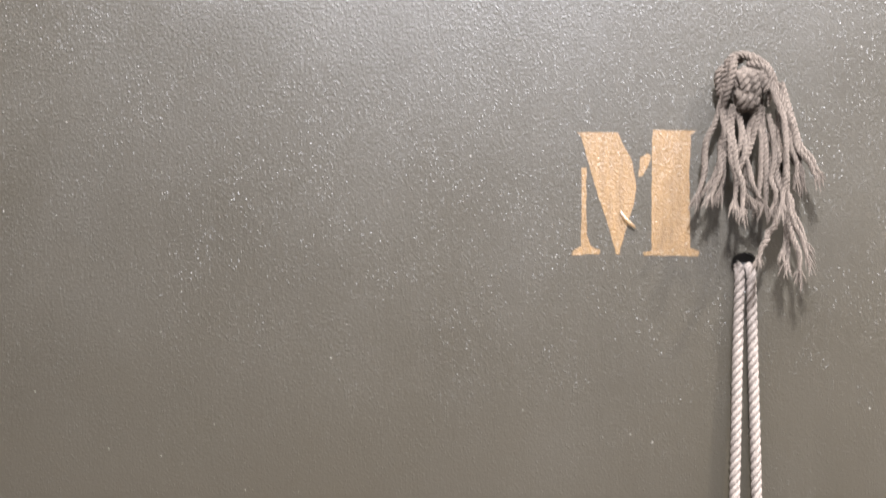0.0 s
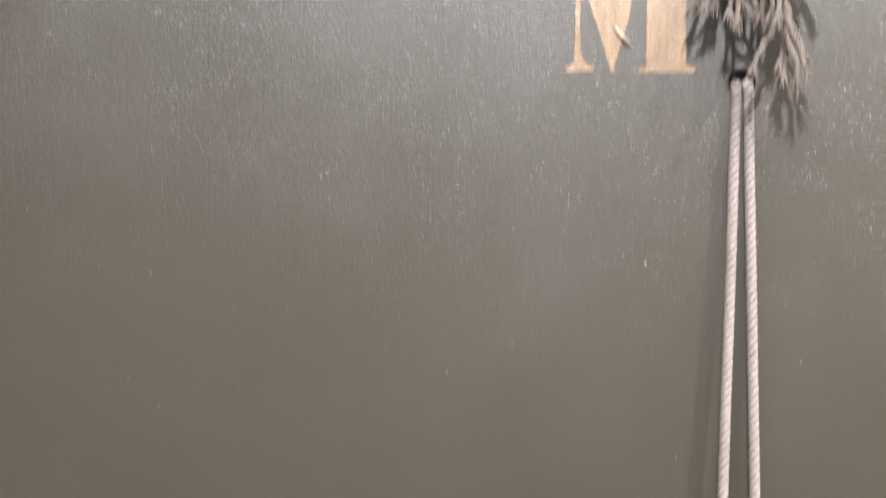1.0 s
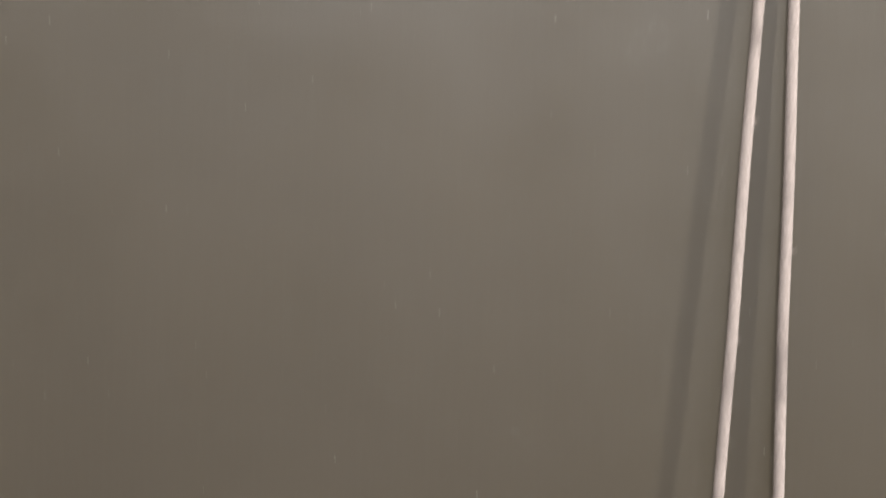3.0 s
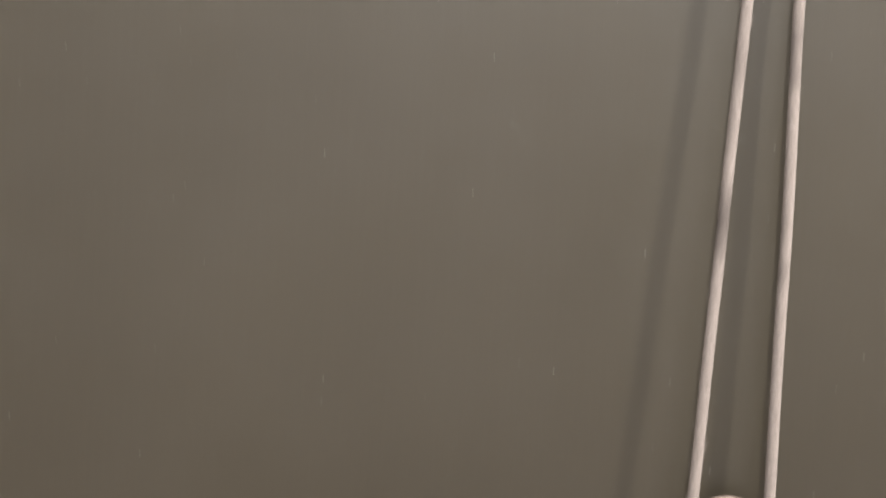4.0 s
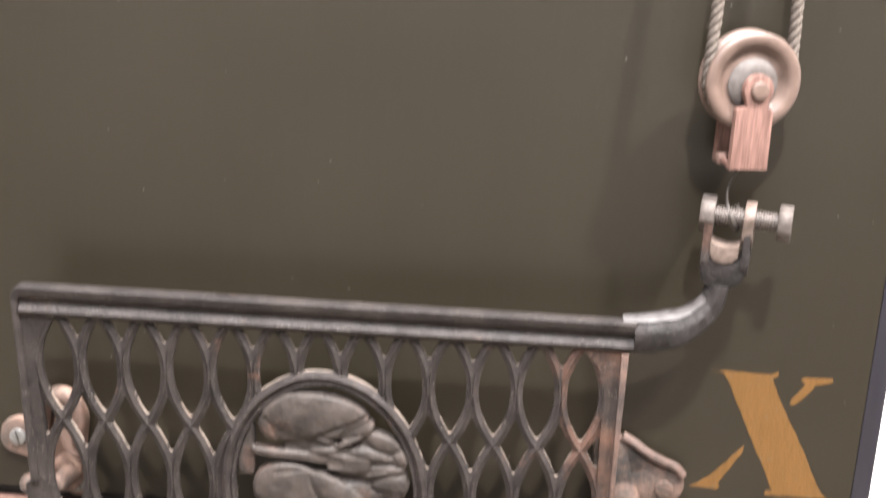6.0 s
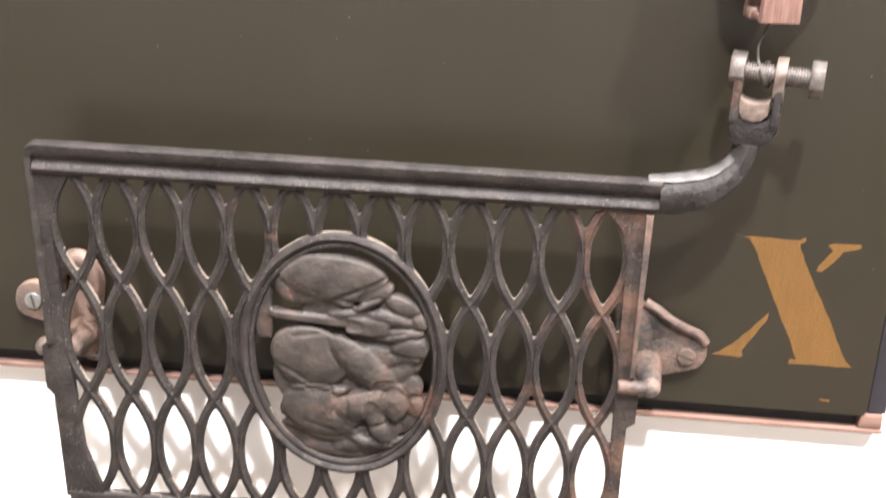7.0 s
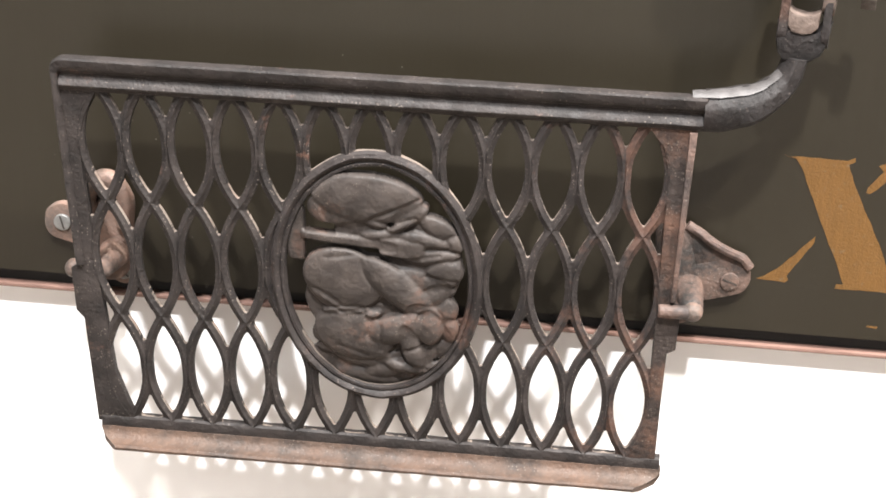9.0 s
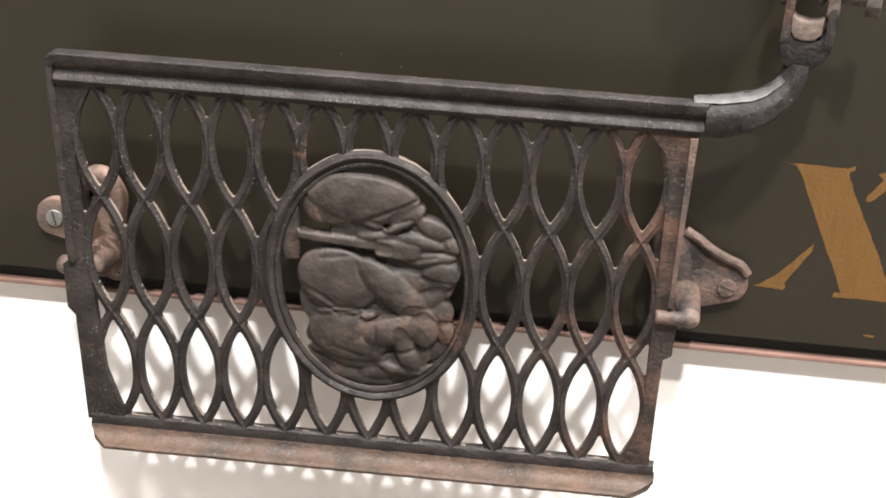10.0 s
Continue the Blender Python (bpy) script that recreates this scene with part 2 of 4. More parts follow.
def curve(points, steps):
    """A smooth line of places through the given ones."""
    p = [Vector(q) for q in points]
    p = [2 * p[0] - p[1]] + p + [2 * p[-1] - p[-2]]
    out = []
    for i in range(1, len(p) - 2):
        for s in range(steps):
            f = s / steps
            a, b, c, d = p[i - 1], p[i], p[i + 1], p[i + 2]
            out.append(0.5 * (2 * b + (c - a) * f + (2 * a - 5 * b + 4 * c - d) * f * f + (3 * b - a - 3 * c + d) * f ** 3))
    out.append(p[-2])
    return [tuple(v) for v in out]


def twisted(path, plies, offset, radius, lay, phase=0.0, sides=7, taper=None):
    """Plies that wind about a path; gives one tube a ply."""
    p = np.array(path, float)
    n = len(p)
    tan = np.gradient(p, axis=0)
    tan /= np.linalg.norm(tan, axis=1)[:, None]
    s = np.concatenate(([0], np.cumsum(np.linalg.norm(np.diff(p, axis=0), axis=1))))
    up = np.array((0.0, -1.0, 0.0)) if abs(tan[0][1]) < 0.9 else np.array((1.0, 0.0, 0.0))
    ups, sides_v = [], []
    for i in range(n):
        up = up - tan[i] * (up @ tan[i])
        up /= np.linalg.norm(up)
        ups.append(up)
        sides_v.append(np.cross(tan[i], up))
    ups, sides_v = np.array(ups), np.array(sides_v)
    k = np.ones(n) if taper is None else np.array([taper(v / s[-1]) for v in s])
    tubes = []
    for j in range(plies):
        a = phase + 2 * math.pi * (s / lay + j / plies)
        q = p + (offset * k)[:, None] * (np.cos(a)[:, None] * ups + np.sin(a)[:, None] * sides_v)
        tubes.append((q, radius * k, sides))
    return tubes


def disc(cx, cz, y0, y1, r, sides=32, bevel=0.0, r_back=None):
    """A round boss on the y axis, y0 its front."""
    bm = bmesh.new()
    m = Matrix.Translation((cx, (y0 + y1) / 2, cz)) @ Matrix.Rotation(radians(90), 4, "X")
    bmesh.ops.create_cone(bm, cap_ends=True, segments=sides, radius1=r_back or r, radius2=r, depth=abs(y1 - y0), matrix=m)
    if bevel:
        edges = [e for e in bm.edges if all(abs(v.co.y - y0) < 1e-6 for v in e.verts)]
        bmesh.ops.bevel(bm, geom=edges, offset=bevel, segments=3, profile=0.5, affect="EDGES")
    return bm


def lathe(cx, cz, profile, sides=48):
    """Turns a profile of (radius, y) about the y axis through (cx, cz)."""
    verts, faces = [], []
    for r, y in profile:
        for k in range(sides):
            a = 2 * math.pi * k / sides
            verts.append((cx + r * math.cos(a), y, cz + r * math.sin(a)))
    n = len(profile)
    for i in range(n):
        for k in range(sides):
            k2, j = (k + 1) % sides, (i + 1) % n
            faces.append((i * sides + k, i * sides + k2, j * sides + k2, j * sides + k))
    return from_lists(verts, faces)


def bar_x(x0, x1, y, z, r, sides=16, bevel=0.0, turn=0.0):
    bm = bmesh.new()
    m = Matrix.Translation(((x0 + x1) / 2, y, z)) @ Matrix.Rotation(radians(90), 4, "Y") @ Matrix.Rotation(turn, 4, "Z")
    bmesh.ops.create_cone(bm, cap_ends=True, segments=sides, radius1=r, radius2=r, depth=x1 - x0, matrix=m)
    if bevel:
        bmesh.ops.bevel(bm, geom=[e for e in bm.edges], offset=bevel, segments=1, affect="EDGES")
    return bm


def capsule(a, b, ra, rb, n=18):
    """The outline round two circles."""
    a, b = Vector(a), Vector(b)
    d = (b - a).normalized()
    h = math.atan2(d.y, d.x)
    out = []
    for i in range(n + 1):
        t = h + math.pi / 2 + math.pi * i / n
        out.append((a.x + ra * math.cos(t), a.y + ra * math.sin(t)))
    for i in range(n + 1):
        t = h - math.pi / 2 + math.pi * i / n
        out.append((b.x + rb * math.cos(t), b.y + rb * math.sin(t)))
    return out


def roughen(bm, size, scale):
    """Uneven surface of a casting or of worn wood."""
    for v in bm.verts:
        v.co += noise.noise_vector(v.co * scale) * size


# ---------------------------------------------------------------- the room
WALL_Y = 0.0115
part("wall_north", box(-3.2, 3.2, WALL_Y, 0.16, -1.1, 2.9), WALL, None, smooth=False)
# walls and floor out of view, added to close the room and reflect light
part("wall_south", box(-3.2, 3.2, -4.2, -4.05, -1.1, 2.9), ROOM, None, smooth=False)
part("wall_west", box(-3.35, -3.2, -4.2, 0.16, -1.1, 2.9), ROOM, None, smooth=False)
part("wall_east", box(3.2, 3.35, -4.2, 0.16, -1.1, 2.9), ROOM, None, smooth=False)
part("floor", box(-3.35, 3.35, -4.2, 0.16, -1.2, -1.1), FLOOR, None, smooth=False)
part("ceiling", box(-3.35, 3.35, -4.2, 0.16, 2.9, 3.0), CEILING, None, smooth=False)
for n, l in (("wall_north", "white painted gallery wall behind the board"), ("wall_south", "plain pale unseen gallery wall, bounces light"),
             ("wall_west", "plain pale unseen gallery wall, bounces light"), ("wall_east", "plain pale unseen gallery wall, bounces light"),
             ("floor", "pale plain unseen gallery floor, bounces light"), ("ceiling", "dark painted gallery ceiling")):
    tagged(bpy.data.objects[n], l, n.split("_")[0], kind="structure")

# ---------------------------------------------------------------- the board
LEFT, RIGHT, TOP = -0.62, 0.2694, 1.62
HOLE_X, HOLE_Z, HOLE_R = 0.1672, 1.0960, 0.0088

board = thing("display_board", (0, 0, 0), "dark olive green painted board hung on the white wall", "board")


def board_panel():
    bm = bmesh.new()
    outer = [(LEFT, 0), (RIGHT - 0.003, 0), (RIGHT, 0.003), (RIGHT, TOP), (LEFT, TOP)]
    loops = [outer, [(HOLE_X + HOLE_R * math.cos(2 * math.pi * k / 40), HOLE_Z + HOLE_R * math.sin(2 * math.pi * k / 40)) for k in range(40)]]
    edges = []
    for loop in loops:
        vs = [bm.verts.new((x, 0.0, z)) for x, z in loop]
        edges += [bm.edges.new((vs[i], vs[(i + 1) % len(vs)])) for i in range(len(vs))]
    bmesh.ops.triangle_fill(bm, use_beauty=True, edges=edges)
    out = bmesh.ops.extrude_face_region(bm, geom=bm.faces[:])
    bmesh.ops.translate(bm, verts=[g for g in out["geom"] if isinstance(g, bmesh.types.BMVert)], vec=(0, 0.0075, 0))
    return bm


part("panel", board_panel(), BOARD, board, smooth=False)
# shade under the board and in the hole is put into this black
part("backing", box(LEFT, RIGHT, 0.0078, 0.0110, -0.0100, TOP), BLACK, board, "dark backing, shade of the gap in its black", smooth=False)
edge = box(RIGHT + 0.0008, RIGHT + 0.0128, 0.0020, 0.0110, 0.0010, TOP, 0.0012)
part("side_edge", edge, NAVY, board, "navy black edge strip")
ledge = box(LEFT, RIGHT + 0.0125, 0.0008, 0.0110, -0.0130, -0.0100, 0.0008)
part("ledge", ledge, BARE, board, "bare pinkish lower ledge")
corner = box(RIGHT - 0.0035, RIGHT + 0.0115, 0.0012, 0.0110, -0.0098, 0.0006, 0.0012)
roughen(corner, 0.0006, 260)
part("corner_block", corner, BARE, board, "worn bare corner")


# ---------------------------------------------------------------- painted letters
def letter(name, label, base, outlines, mat, wide=1.0, high=1.0):
    ob = thing(name, (base[0], 0, base[1]), label, "painted letter", "stencilled letters on the board")
    for outline in outlines:
        pts = [(base[0] + x * wide / 1000, base[1] + z * high / 1000) for x, z in outline]
        fine = []
        for i, a in enumerate(pts):
            b = pts[(i + 1) % len(pts)]
            k = max(1, int(math.dist(a, b) / 0.003))
            fine += [(a[0] + (b[0] - a[0]) * j / k, a[1] + (b[1] - a[1]) * j / k) for j in range(k)]
        ragged = []
        for x, z in fine:
            w = noise.noise_vector(Vector((x * 240, 0.7, z * 240)))
            ragged.append((x + w.x * 0.0006, z + w.z * 0.0006))
        part("stroke", prism(ragged, -0.0002, -0.00005), mat, ob, smooth=False)
    return ob


letter("letter_m", "pale ochre stencilled capital letter M on the olive board", (0.1063, 1.1031), (
    [(-48, 76), (-22, 76), (-19, 69), (-13, 58), (-10, 41), (-12, 30), (-19, 8), (-21, 0), (-23, 0), (-26, 12), (-35, 38), (-43, 65), (-45, 73)],
    [(-45, 54), (-41.8, 54), (-41.6, 12), (-39, 5), (-33, 2.5), (-34, 0), (-51, -0.6), (-50, 2), (-45, 5)],
    [(-9, 48), (-8, 60), (-3.5, 63), (-0.8, 61), (-2, 57), (-6, 49)],
    [(0, 77.4), (27, 77), (24, 74), (23, 53), (24, 4), (30, 2), (29, -1), (-5, -1), (-6, 1), (-0.6, 2), (-0.6, 73)]), OCHRE_PALE, 1.045, 1.063)
flake = sweep([(0.0849, -0.0010, 1.1313), (0.0880, -0.0024, 1.1270), (0.0911, -0.0030, 1.1235), (0.0948, -0.0022, 1.1206)], [0.0007, 0.0012, 0.0013, 0.0006], 8, None, 0.35)
part("paint_flake", flake, OCHRE_PALE, bpy.data.objects["letter_m"], "lifted curl of paint")
letter("letter_x", "deep ochre stencilled capital letter X on the olive board", (0.175, 0.035), (
    [(-4.2, 81), (0, 79.6), (4, 80.4), (34, 80.2), (38, 82), (38.5, 79.5), (35, 77.5), (41, 64), (61, 29), (70, 11), (76, 1), (80, -2.2), (39.5, -2.4), (40, 0.4), (44, 1), (40, 10), (20, 49), (8, 74), (4, 79)],
    [(22.5, 31), (23, 27), (9, 3.5), (11, 1.2), (9, -0.6), (-8.4, 0), (-4, 2.4), (3, 8), (12, 18)],
    [(47.6, 61), (48, 64), (56, 75), (52, 78), (55.5, 79.5), (72, 80), (72.5, 77.5), (62, 74.5), (56.5, 66.5), (50.5, 60.5)],
    [(63, -25.4), (69.5, -25.6), (69.5, -27), (62.5, -26.6)]), OCHRE)


# ---------------------------------------------------------------- the rope
PUL = (0.1668, 0.3022)
ROPE_Y, ROPE_R, YAW = -0.0290, 0.0240, 0.22

rope = thing("rope", (HOLE_X, 0, HOLE_Z), "grey twisted three-strand cotton rope looped round the pulley", "rope")


def rope_path():
    pts = [(HOLE_X - 0.0037, 0.0070, HOLE_Z - 0.002), (HOLE_X - 0.0038, 0.0010, HOLE_Z - 0.0015),
           (HOLE_X - 0.0040, -0.0035, HOLE_Z - 0.006), (HOLE_X - 0.0042, -0.0044, HOLE_Z - 0.016)]
    start = curve(pts, 6)
    left_top, right_top = Vector(start[-1]), Vector((HOLE_X + 0.0036, -0.0044, HOLE_Z - 0.016))
    wx, wy = ROPE_R, ROPE_R * math.sin(YAW)
    left_low, right_low = Vector((PUL[0] - wx, ROPE_Y - wy, PUL[1])), Vector((PUL[0] + wx, ROPE_Y + wy, PUL[1]))
    path = list(start)
    for a, b in ((left_top, left_low),):
        for i in range(1, 520):
            q = a.lerp(b, i / 520)
            path.append((q.x + 0.0006 * noise.noise((q.z * 9, 0, 1)), q.y, q.z))
    for i in range(45):
        t = math.pi + math.pi * i / 44
        path.append((PUL[0] + wx * math.cos(t), ROPE_Y + wy * math.cos(t), PUL[1] + ROPE_R * math.sin(t)))
    for i in range(1, 520):
        q = right_low.lerp(right_top, i / 520)
        path.append((q.x + 0.0006 * noise.noise((q.z * 9, 5, 1)), q.y, q.z))
    pts = [tuple(right_top), (HOLE_X + 0.0036, -0.0035, HOLE_Z - 0.006), (HOLE_X + 0.0037, 0.0010, HOLE_Z - 0.0015), (HOLE_X + 0.0037, 0.0070, HOLE_Z - 0.002)]
    return path + curve(pts, 6)


LINE = rope_path()
for tube in twisted(LINE, 3, 0.00185, 0.00185, 0.0165):
    part("rope_strand", sweep(*tube), ROPE, rope)

fuzz = bmesh.new()
rng = random.Random(4)
for i in range(260):
    q = Vector(LINE[rng.randrange(30, len(LINE) - 30)])
    a = rng.uniform(0, 2 * math.pi)
    out = Vector((math.cos(a), math.sin(a), 0))
    p0 = q + out * 0.003
    p1 = p0 + out * rng.uniform(0.0006, 0.0018) + Vector((0, 0, rng.uniform(-0.002, 0.002)))
    p2 = p1 + out * rng.uniform(0, 0.001) + Vector((rng.uniform(-0.001, 0.001), 0, rng.uniform(-0.003, 0.002)))
    sweep([p0, p1, p2], [0.00013, 0.0001, 0.00005], 3, fuzz)
for side, z in ((-1, 0.745), (-1, 0.613), (1, 0.668), (-1, 0.36)):
    f = (HOLE_Z - 0.016 - z) / (HOLE_Z - 0.016 - PUL[1])
    c = Vector((HOLE_X + side * 0.004 + (PUL[0] + side * ROPE_R - HOLE_X - side * 0.004) * f, -0.0044 + (ROPE_Y + 0.0044) * f, z))
    for k in range(7):
        d = Vector((rng.uniform(0.001, 0.0035), rng.uniform(-0.002, 0.001), rng.uniform(-0.003, 0.003)))
        sweep([c + Vector((0.0028, -0.0008, 0)), c + Vector((0.0028, -0.0008, 0)) + d * 0.6, c + Vector((0.0028, -0.0008, 0)) + d], [0.0003, 0.00025, 0.0001], 4, fuzz)
tagged(part("rope_fuzz", fuzz, ROPE, rope, "loose fibres"), kind="stuff")

# ---------------------------------------------------------------- the tassel
tassel = thing("rope_tassel", (0.165, 0, 1.210), "knotted grey rope end with frayed hanging strands on the board", "tassel")


def yarn(path, phase, width=1.0, frayed=True, seed=0):
    r = random.Random(seed)
    bm = bmesh.new()
    for tube in twisted(path, 3, 0.00142 * width, 0.00108 * width, 0.0105, phase, 6, lambda s: 1.0 if s < 0.8 else 1.0 - 0.35 * (s - 0.8) / 0.2):
        sweep(*tube, bm)
    if frayed:
        end, way = Vector(path[-1]), (Vector(path[-1]) - Vector(path[-4])).normalized()
        for k in range(14):
            d = way * r.uniform(0.005, 0.014) + Vector((r.uniform(-0.004, 0.004), r.uniform(-0.002, 0.002), r.uniform(-0.001, 0.001)))
            b = end + Vector((r.uniform(-0.0012, 0.0012), r.uniform(-0.0008, 0.0008), 0.001))
            sweep([b, b + d * 0.5 + Vector((r.uniform(-0.0008, 0.0008), 0, 0)), b + d], [0.00055, 0.00042, 0.00018], 4, bm)
    return bm


# root, two bends and tip (x, z in mm), stand-off of the tip (mm)
LEFT_STRANDS = ((154, 1218, 144, 1188, 137, 1168, 133, 1142, 12),
    (149, 1201, 150, 1179, 147, 1159, 141, 1142, 18),
    (152, 1197, 152, 1177, 149, 1159, 147, 1145, 14),
    (157, 1199, 155, 1172, 159, 1150, 159, 1132, 26),
    (160, 1199, 162, 1177, 157, 1155, 163, 1140, 22),
    (170, 1197, 164, 1173, 165, 1159, 171, 1140, 18))
MIDDLE_STRANDS = ((174, 1208, 170, 1186, 165, 1170, 163, 1159, 14),
    (175, 1199, 176, 1174, 176, 1152, 175, 1135, 18),
    (179, 1194, 181, 1170, 178, 1152, 180, 1135, 22),
    (182, 1188, 184, 1166, 183, 1152, 185, 1140, 20),
    (177, 1218, 186, 1190, 187, 1155, 184, 1133, 26),
    (185, 1137, 181, 1122, 175, 1113, 170, 1102, 26))
RIGHT_STRANDS = ((181, 1214, 189, 1190, 192, 1172, 195, 1154, 16),
    (187, 1214, 192, 1190, 197, 1170, 206, 1155, 18),
    (184, 1207, 190, 1183, 195, 1164, 200, 1153, 12),
    (185, 1194, 189, 1159, 192, 1126, 201, 1102, 22),
    (187, 1163, 189, 1140, 190, 1118, 189, 1099, 18),
    (188, 1159, 192, 1137, 192, 1115, 196, 1093, 22))
for i, (x0, z0, x1, z1, x2, z2, x3, z3, off) in enumerate(LEFT_STRANDS + MIDDLE_STRANDS + RIGHT_STRANDS):
    rnd = random.Random(40 + i)
    way = [Vector((x / 1000, -0.008 - off * d / 1000, z / 1000)) for x, z, d in ((x0, z0, 0.35), (x1, z1, 0.75), (x2, z2, 0.9), (x3, z3, 1.0))]
    fine = [way[0]]
    for a, b in zip(way, way[1:]):
        fine += [a.lerp(b, 0.5) + Vector((rnd.uniform(-0.0020, 0.0020), rnd.uniform(-0.0022, 0.0022), 0)), b]
    part("frayed_strand", yarn(curve(fine, 6), rnd.uniform(0, 6), rnd.uniform(0.78, 1.02), True, i), YARN, tassel)
    if i % 3 != 2:
        aside = Vector((rnd.uniform(-0.005, 0.003), rnd.uniform(0.001, 0.006), rnd.uniform(0.002, 0.012)))
        part("frayed_strand", yarn(curve([q + aside * (0.3 + 0.7 * n / len(fine)) for n, q in enumerate(fine)], 6), rnd.uniform(0, 6), rnd.uniform(0.7, 0.95), True, i + 50), YARN, tassel)
# bends of the rope end over the knot: x, z (mm) from side to side, and how far out
BENDS = ((149, 1207, 147, 1220, 153, 1226, 160, 1228, 12), (150, 1212, 153, 1228, 162, 1233, 174, 1227, 14), (160, 1229, 166, 1233, 178, 1226, 186, 1212, 12),
         (157, 1231, 155, 1222, 152, 1210, 149, 1198, 20), (166, 1228, 176, 1224, 180, 1212, 178, 1200, 17), (150, 1204, 156, 1214, 160, 1208, 158, 1198, 19), (168, 1206, 174, 1214, 184, 1210, 190, 1200, 12))
for i, (x0, z0, x1, z1, x2, z2, x3, z3, off) in enumerate(BENDS):
    way = [(x / 1000, -off * d / 1000, z / 1000) for x, z, d in ((x0, z0, 0.7), (x1, z1, 1.0), (x2, z2, 1.0), (x3, z3, 0.8))]
    part("knot_loop", yarn(curve(way, 9), i, 1.15, False), YARN, tassel)
for cx, cz, rx, rz, y in ((0.1668, 1.2125, 0.0080, 0.0068, -0.020), (0.1640, 1.2035, 0.0052, 0.0042, -0.019)):
    pts = []
    for k in range(70):
        t = k / 69
        a = 2 * math.pi * 2.6 * t
        pts.append((cx + rx * (2 * t - 1), y + 0.0052 * math.cos(a), cz + rz * math.sin(a)))
    part("knot_wrap", yarn(pts, 1.0, 1.75, False), YARN, tassel)
core = bmesh.new()
bmesh.ops.create_icosphere(core, subdivisions=3, radius=1, matrix=Matrix.LocRotScale((0.1655, -0.011, 1.2130), None, (0.0125, 0.0090, 0.0120)))
roughen(core, 0.0030, 260)
part("knot_core", core, YARN, tassel)

# ---------------------------------------------------------------- the pulley
pulley = thing("pulley_block", (PUL[0], ROPE_Y, PUL[1]), "small tan pulley wheel in pinkish strap hung in the rope", "pulley")
F, B = ROPE_Y - 0.0085, ROPE_Y + 0.0085
SPIN = Matrix.Rotation(YAW, 3, "Z")
AX, AZ = PUL[0] + 0.0010, PUL[1] - 0.0036


def yawed(bm):
    bmesh.ops.rotate(bm, verts=bm.verts, cent=(PUL[0], ROPE_Y, 0), matrix=SPIN)
    return bm


wheel = lathe(PUL[0], PUL[1], [
    (0.0040, F + 0.0030), (0.0085, F + 0.0025), (0.0110, F + 0.0030), (0.0158, F + 0.0050), (0.0183, F + 0.0042), (0.0199, F + 0.0016), (0.0221, F + 0.0003), (0.0247, F),
    (0.0271, F + 0.0006), (0.0281, F + 0.0020), (0.0279, F + 0.0034), (0.0257, F + 0.0052), (0.0215, F + 0.0068), (0.0199, F + 0.0085), (0.0215, F + 0.0102),
    (0.0257, F + 0.0118), (0.0279, F + 0.0136), (0.0281, F + 0.0150), (0.0268, B - 0.0005), (0.0242, B), (0.0189, B - 0.003), (0.0105, B - 0.004), (0.0040, B - 0.003)], 64)
wheel_ob = part("wheel", yawed(wheel), WHEEL, pulley, sharp=60)
part("hub", yawed(lathe(PUL[0] + 0.0005, PUL[1] - 0.0015, [(0.0030, F + 0.0012), (0.0085, F + 0.0009), (0.0120, F + 0.0020), (0.0146, F + 0.0036), (0.0149, F + 0.0058), (0.0030, F + 0.0060)], 48)), HUB, wheel_ob, "grey metal hub")


def strap_plate(y0, y1):
    w, low = 0.0110, PUL[1] - 0.0490
    out = [(AX - 0.0060, AZ - 0.0095)]
    for k in range(17):
        t = radians(215) - radians(250) * k / 16
        out.append((AX + 0.0088 * math.cos(t), AZ + 0.0088 * math.sin(t)))
    out += [(AX + 0.0060, AZ - 0.0095), (PUL[0] + w, PUL[1] - 0.0145), (PUL[0] + w + 0.0006, low), (PUL[0] - w, low), (PUL[0] - w, PUL[1] - 0.0145)]
    return prism(out, y0, y1, 0.0009)


part("front_strap", yawed(strap_plate(F - 0.0052, F - 0.0006)), COPPER, pulley, "pinkish worn strap")
part("back_strap", yawed(strap_plate(B + 0.0008, B + 0.0048)), COPPER, pulley, "pinkish worn strap")
part("strap_foot", yawed(box(PUL[0] - 0.0108, PUL[0] + 0.0108, F - 0.0004, B + 0.0007, PUL[1] - 0.0488, PUL[1] - 0.0450, 0.0008)), COPPER, pulley, "pinkish worn strap")
# lit bottom of the back strap, drawn as a paler piece
part("lit_strap_lip", yawed(box(PUL[0] - 0.0114, PUL[0] + 0.0100, B - 0.0060, B + 0.0053, PUL[1] - 0.0496, PUL[1] - 0.0435, 0.0010)), LIT_PINK, pulley, "bent lower lip, lit tone in its pale colour")
part("axle", yawed(disc(AX, AZ, F - 0.0078, B + 0.006, 0.0052, 24, 0.0012)), WHEEL, pulley, "rounded axle end")

hook = thing("wire_link", (PUL[0] - 0.002, -0.034, 0.240), "thin dark wire loop between the pulley block and the bolt", "wire")
part("wire", sweep(curve([(0.1665, -0.0320, 0.2590), (0.1668, -0.0325, 0.2530), (0.1640, -0.0335, 0.2470), (0.1612, -0.0350, 0.2390), (0.1618, -0.0370, 0.2310),
                          (0.1640, -0.0420, 0.2250), (0.1668, -0.0415, 0.2195), (0.1690, -0.0370, 0.2180), (0.1700, -0.0325, 0.2225), (0.1680, -0.0315, 0.2300)], 8),
                   np.interp(np.arange(73), [0, 30, 44, 72], [0.0008, 0.0008, 0.0016, 0.0016]), 8), WIRE, hook)

# ---------------------------------------------------------------- the treadle
treadle = thing("treadle_plate", (-0.07, -0.03, 0.0), "black cast iron foot treadle with oval openwork and relief medallion", "treadle")
FACE = -0.0440
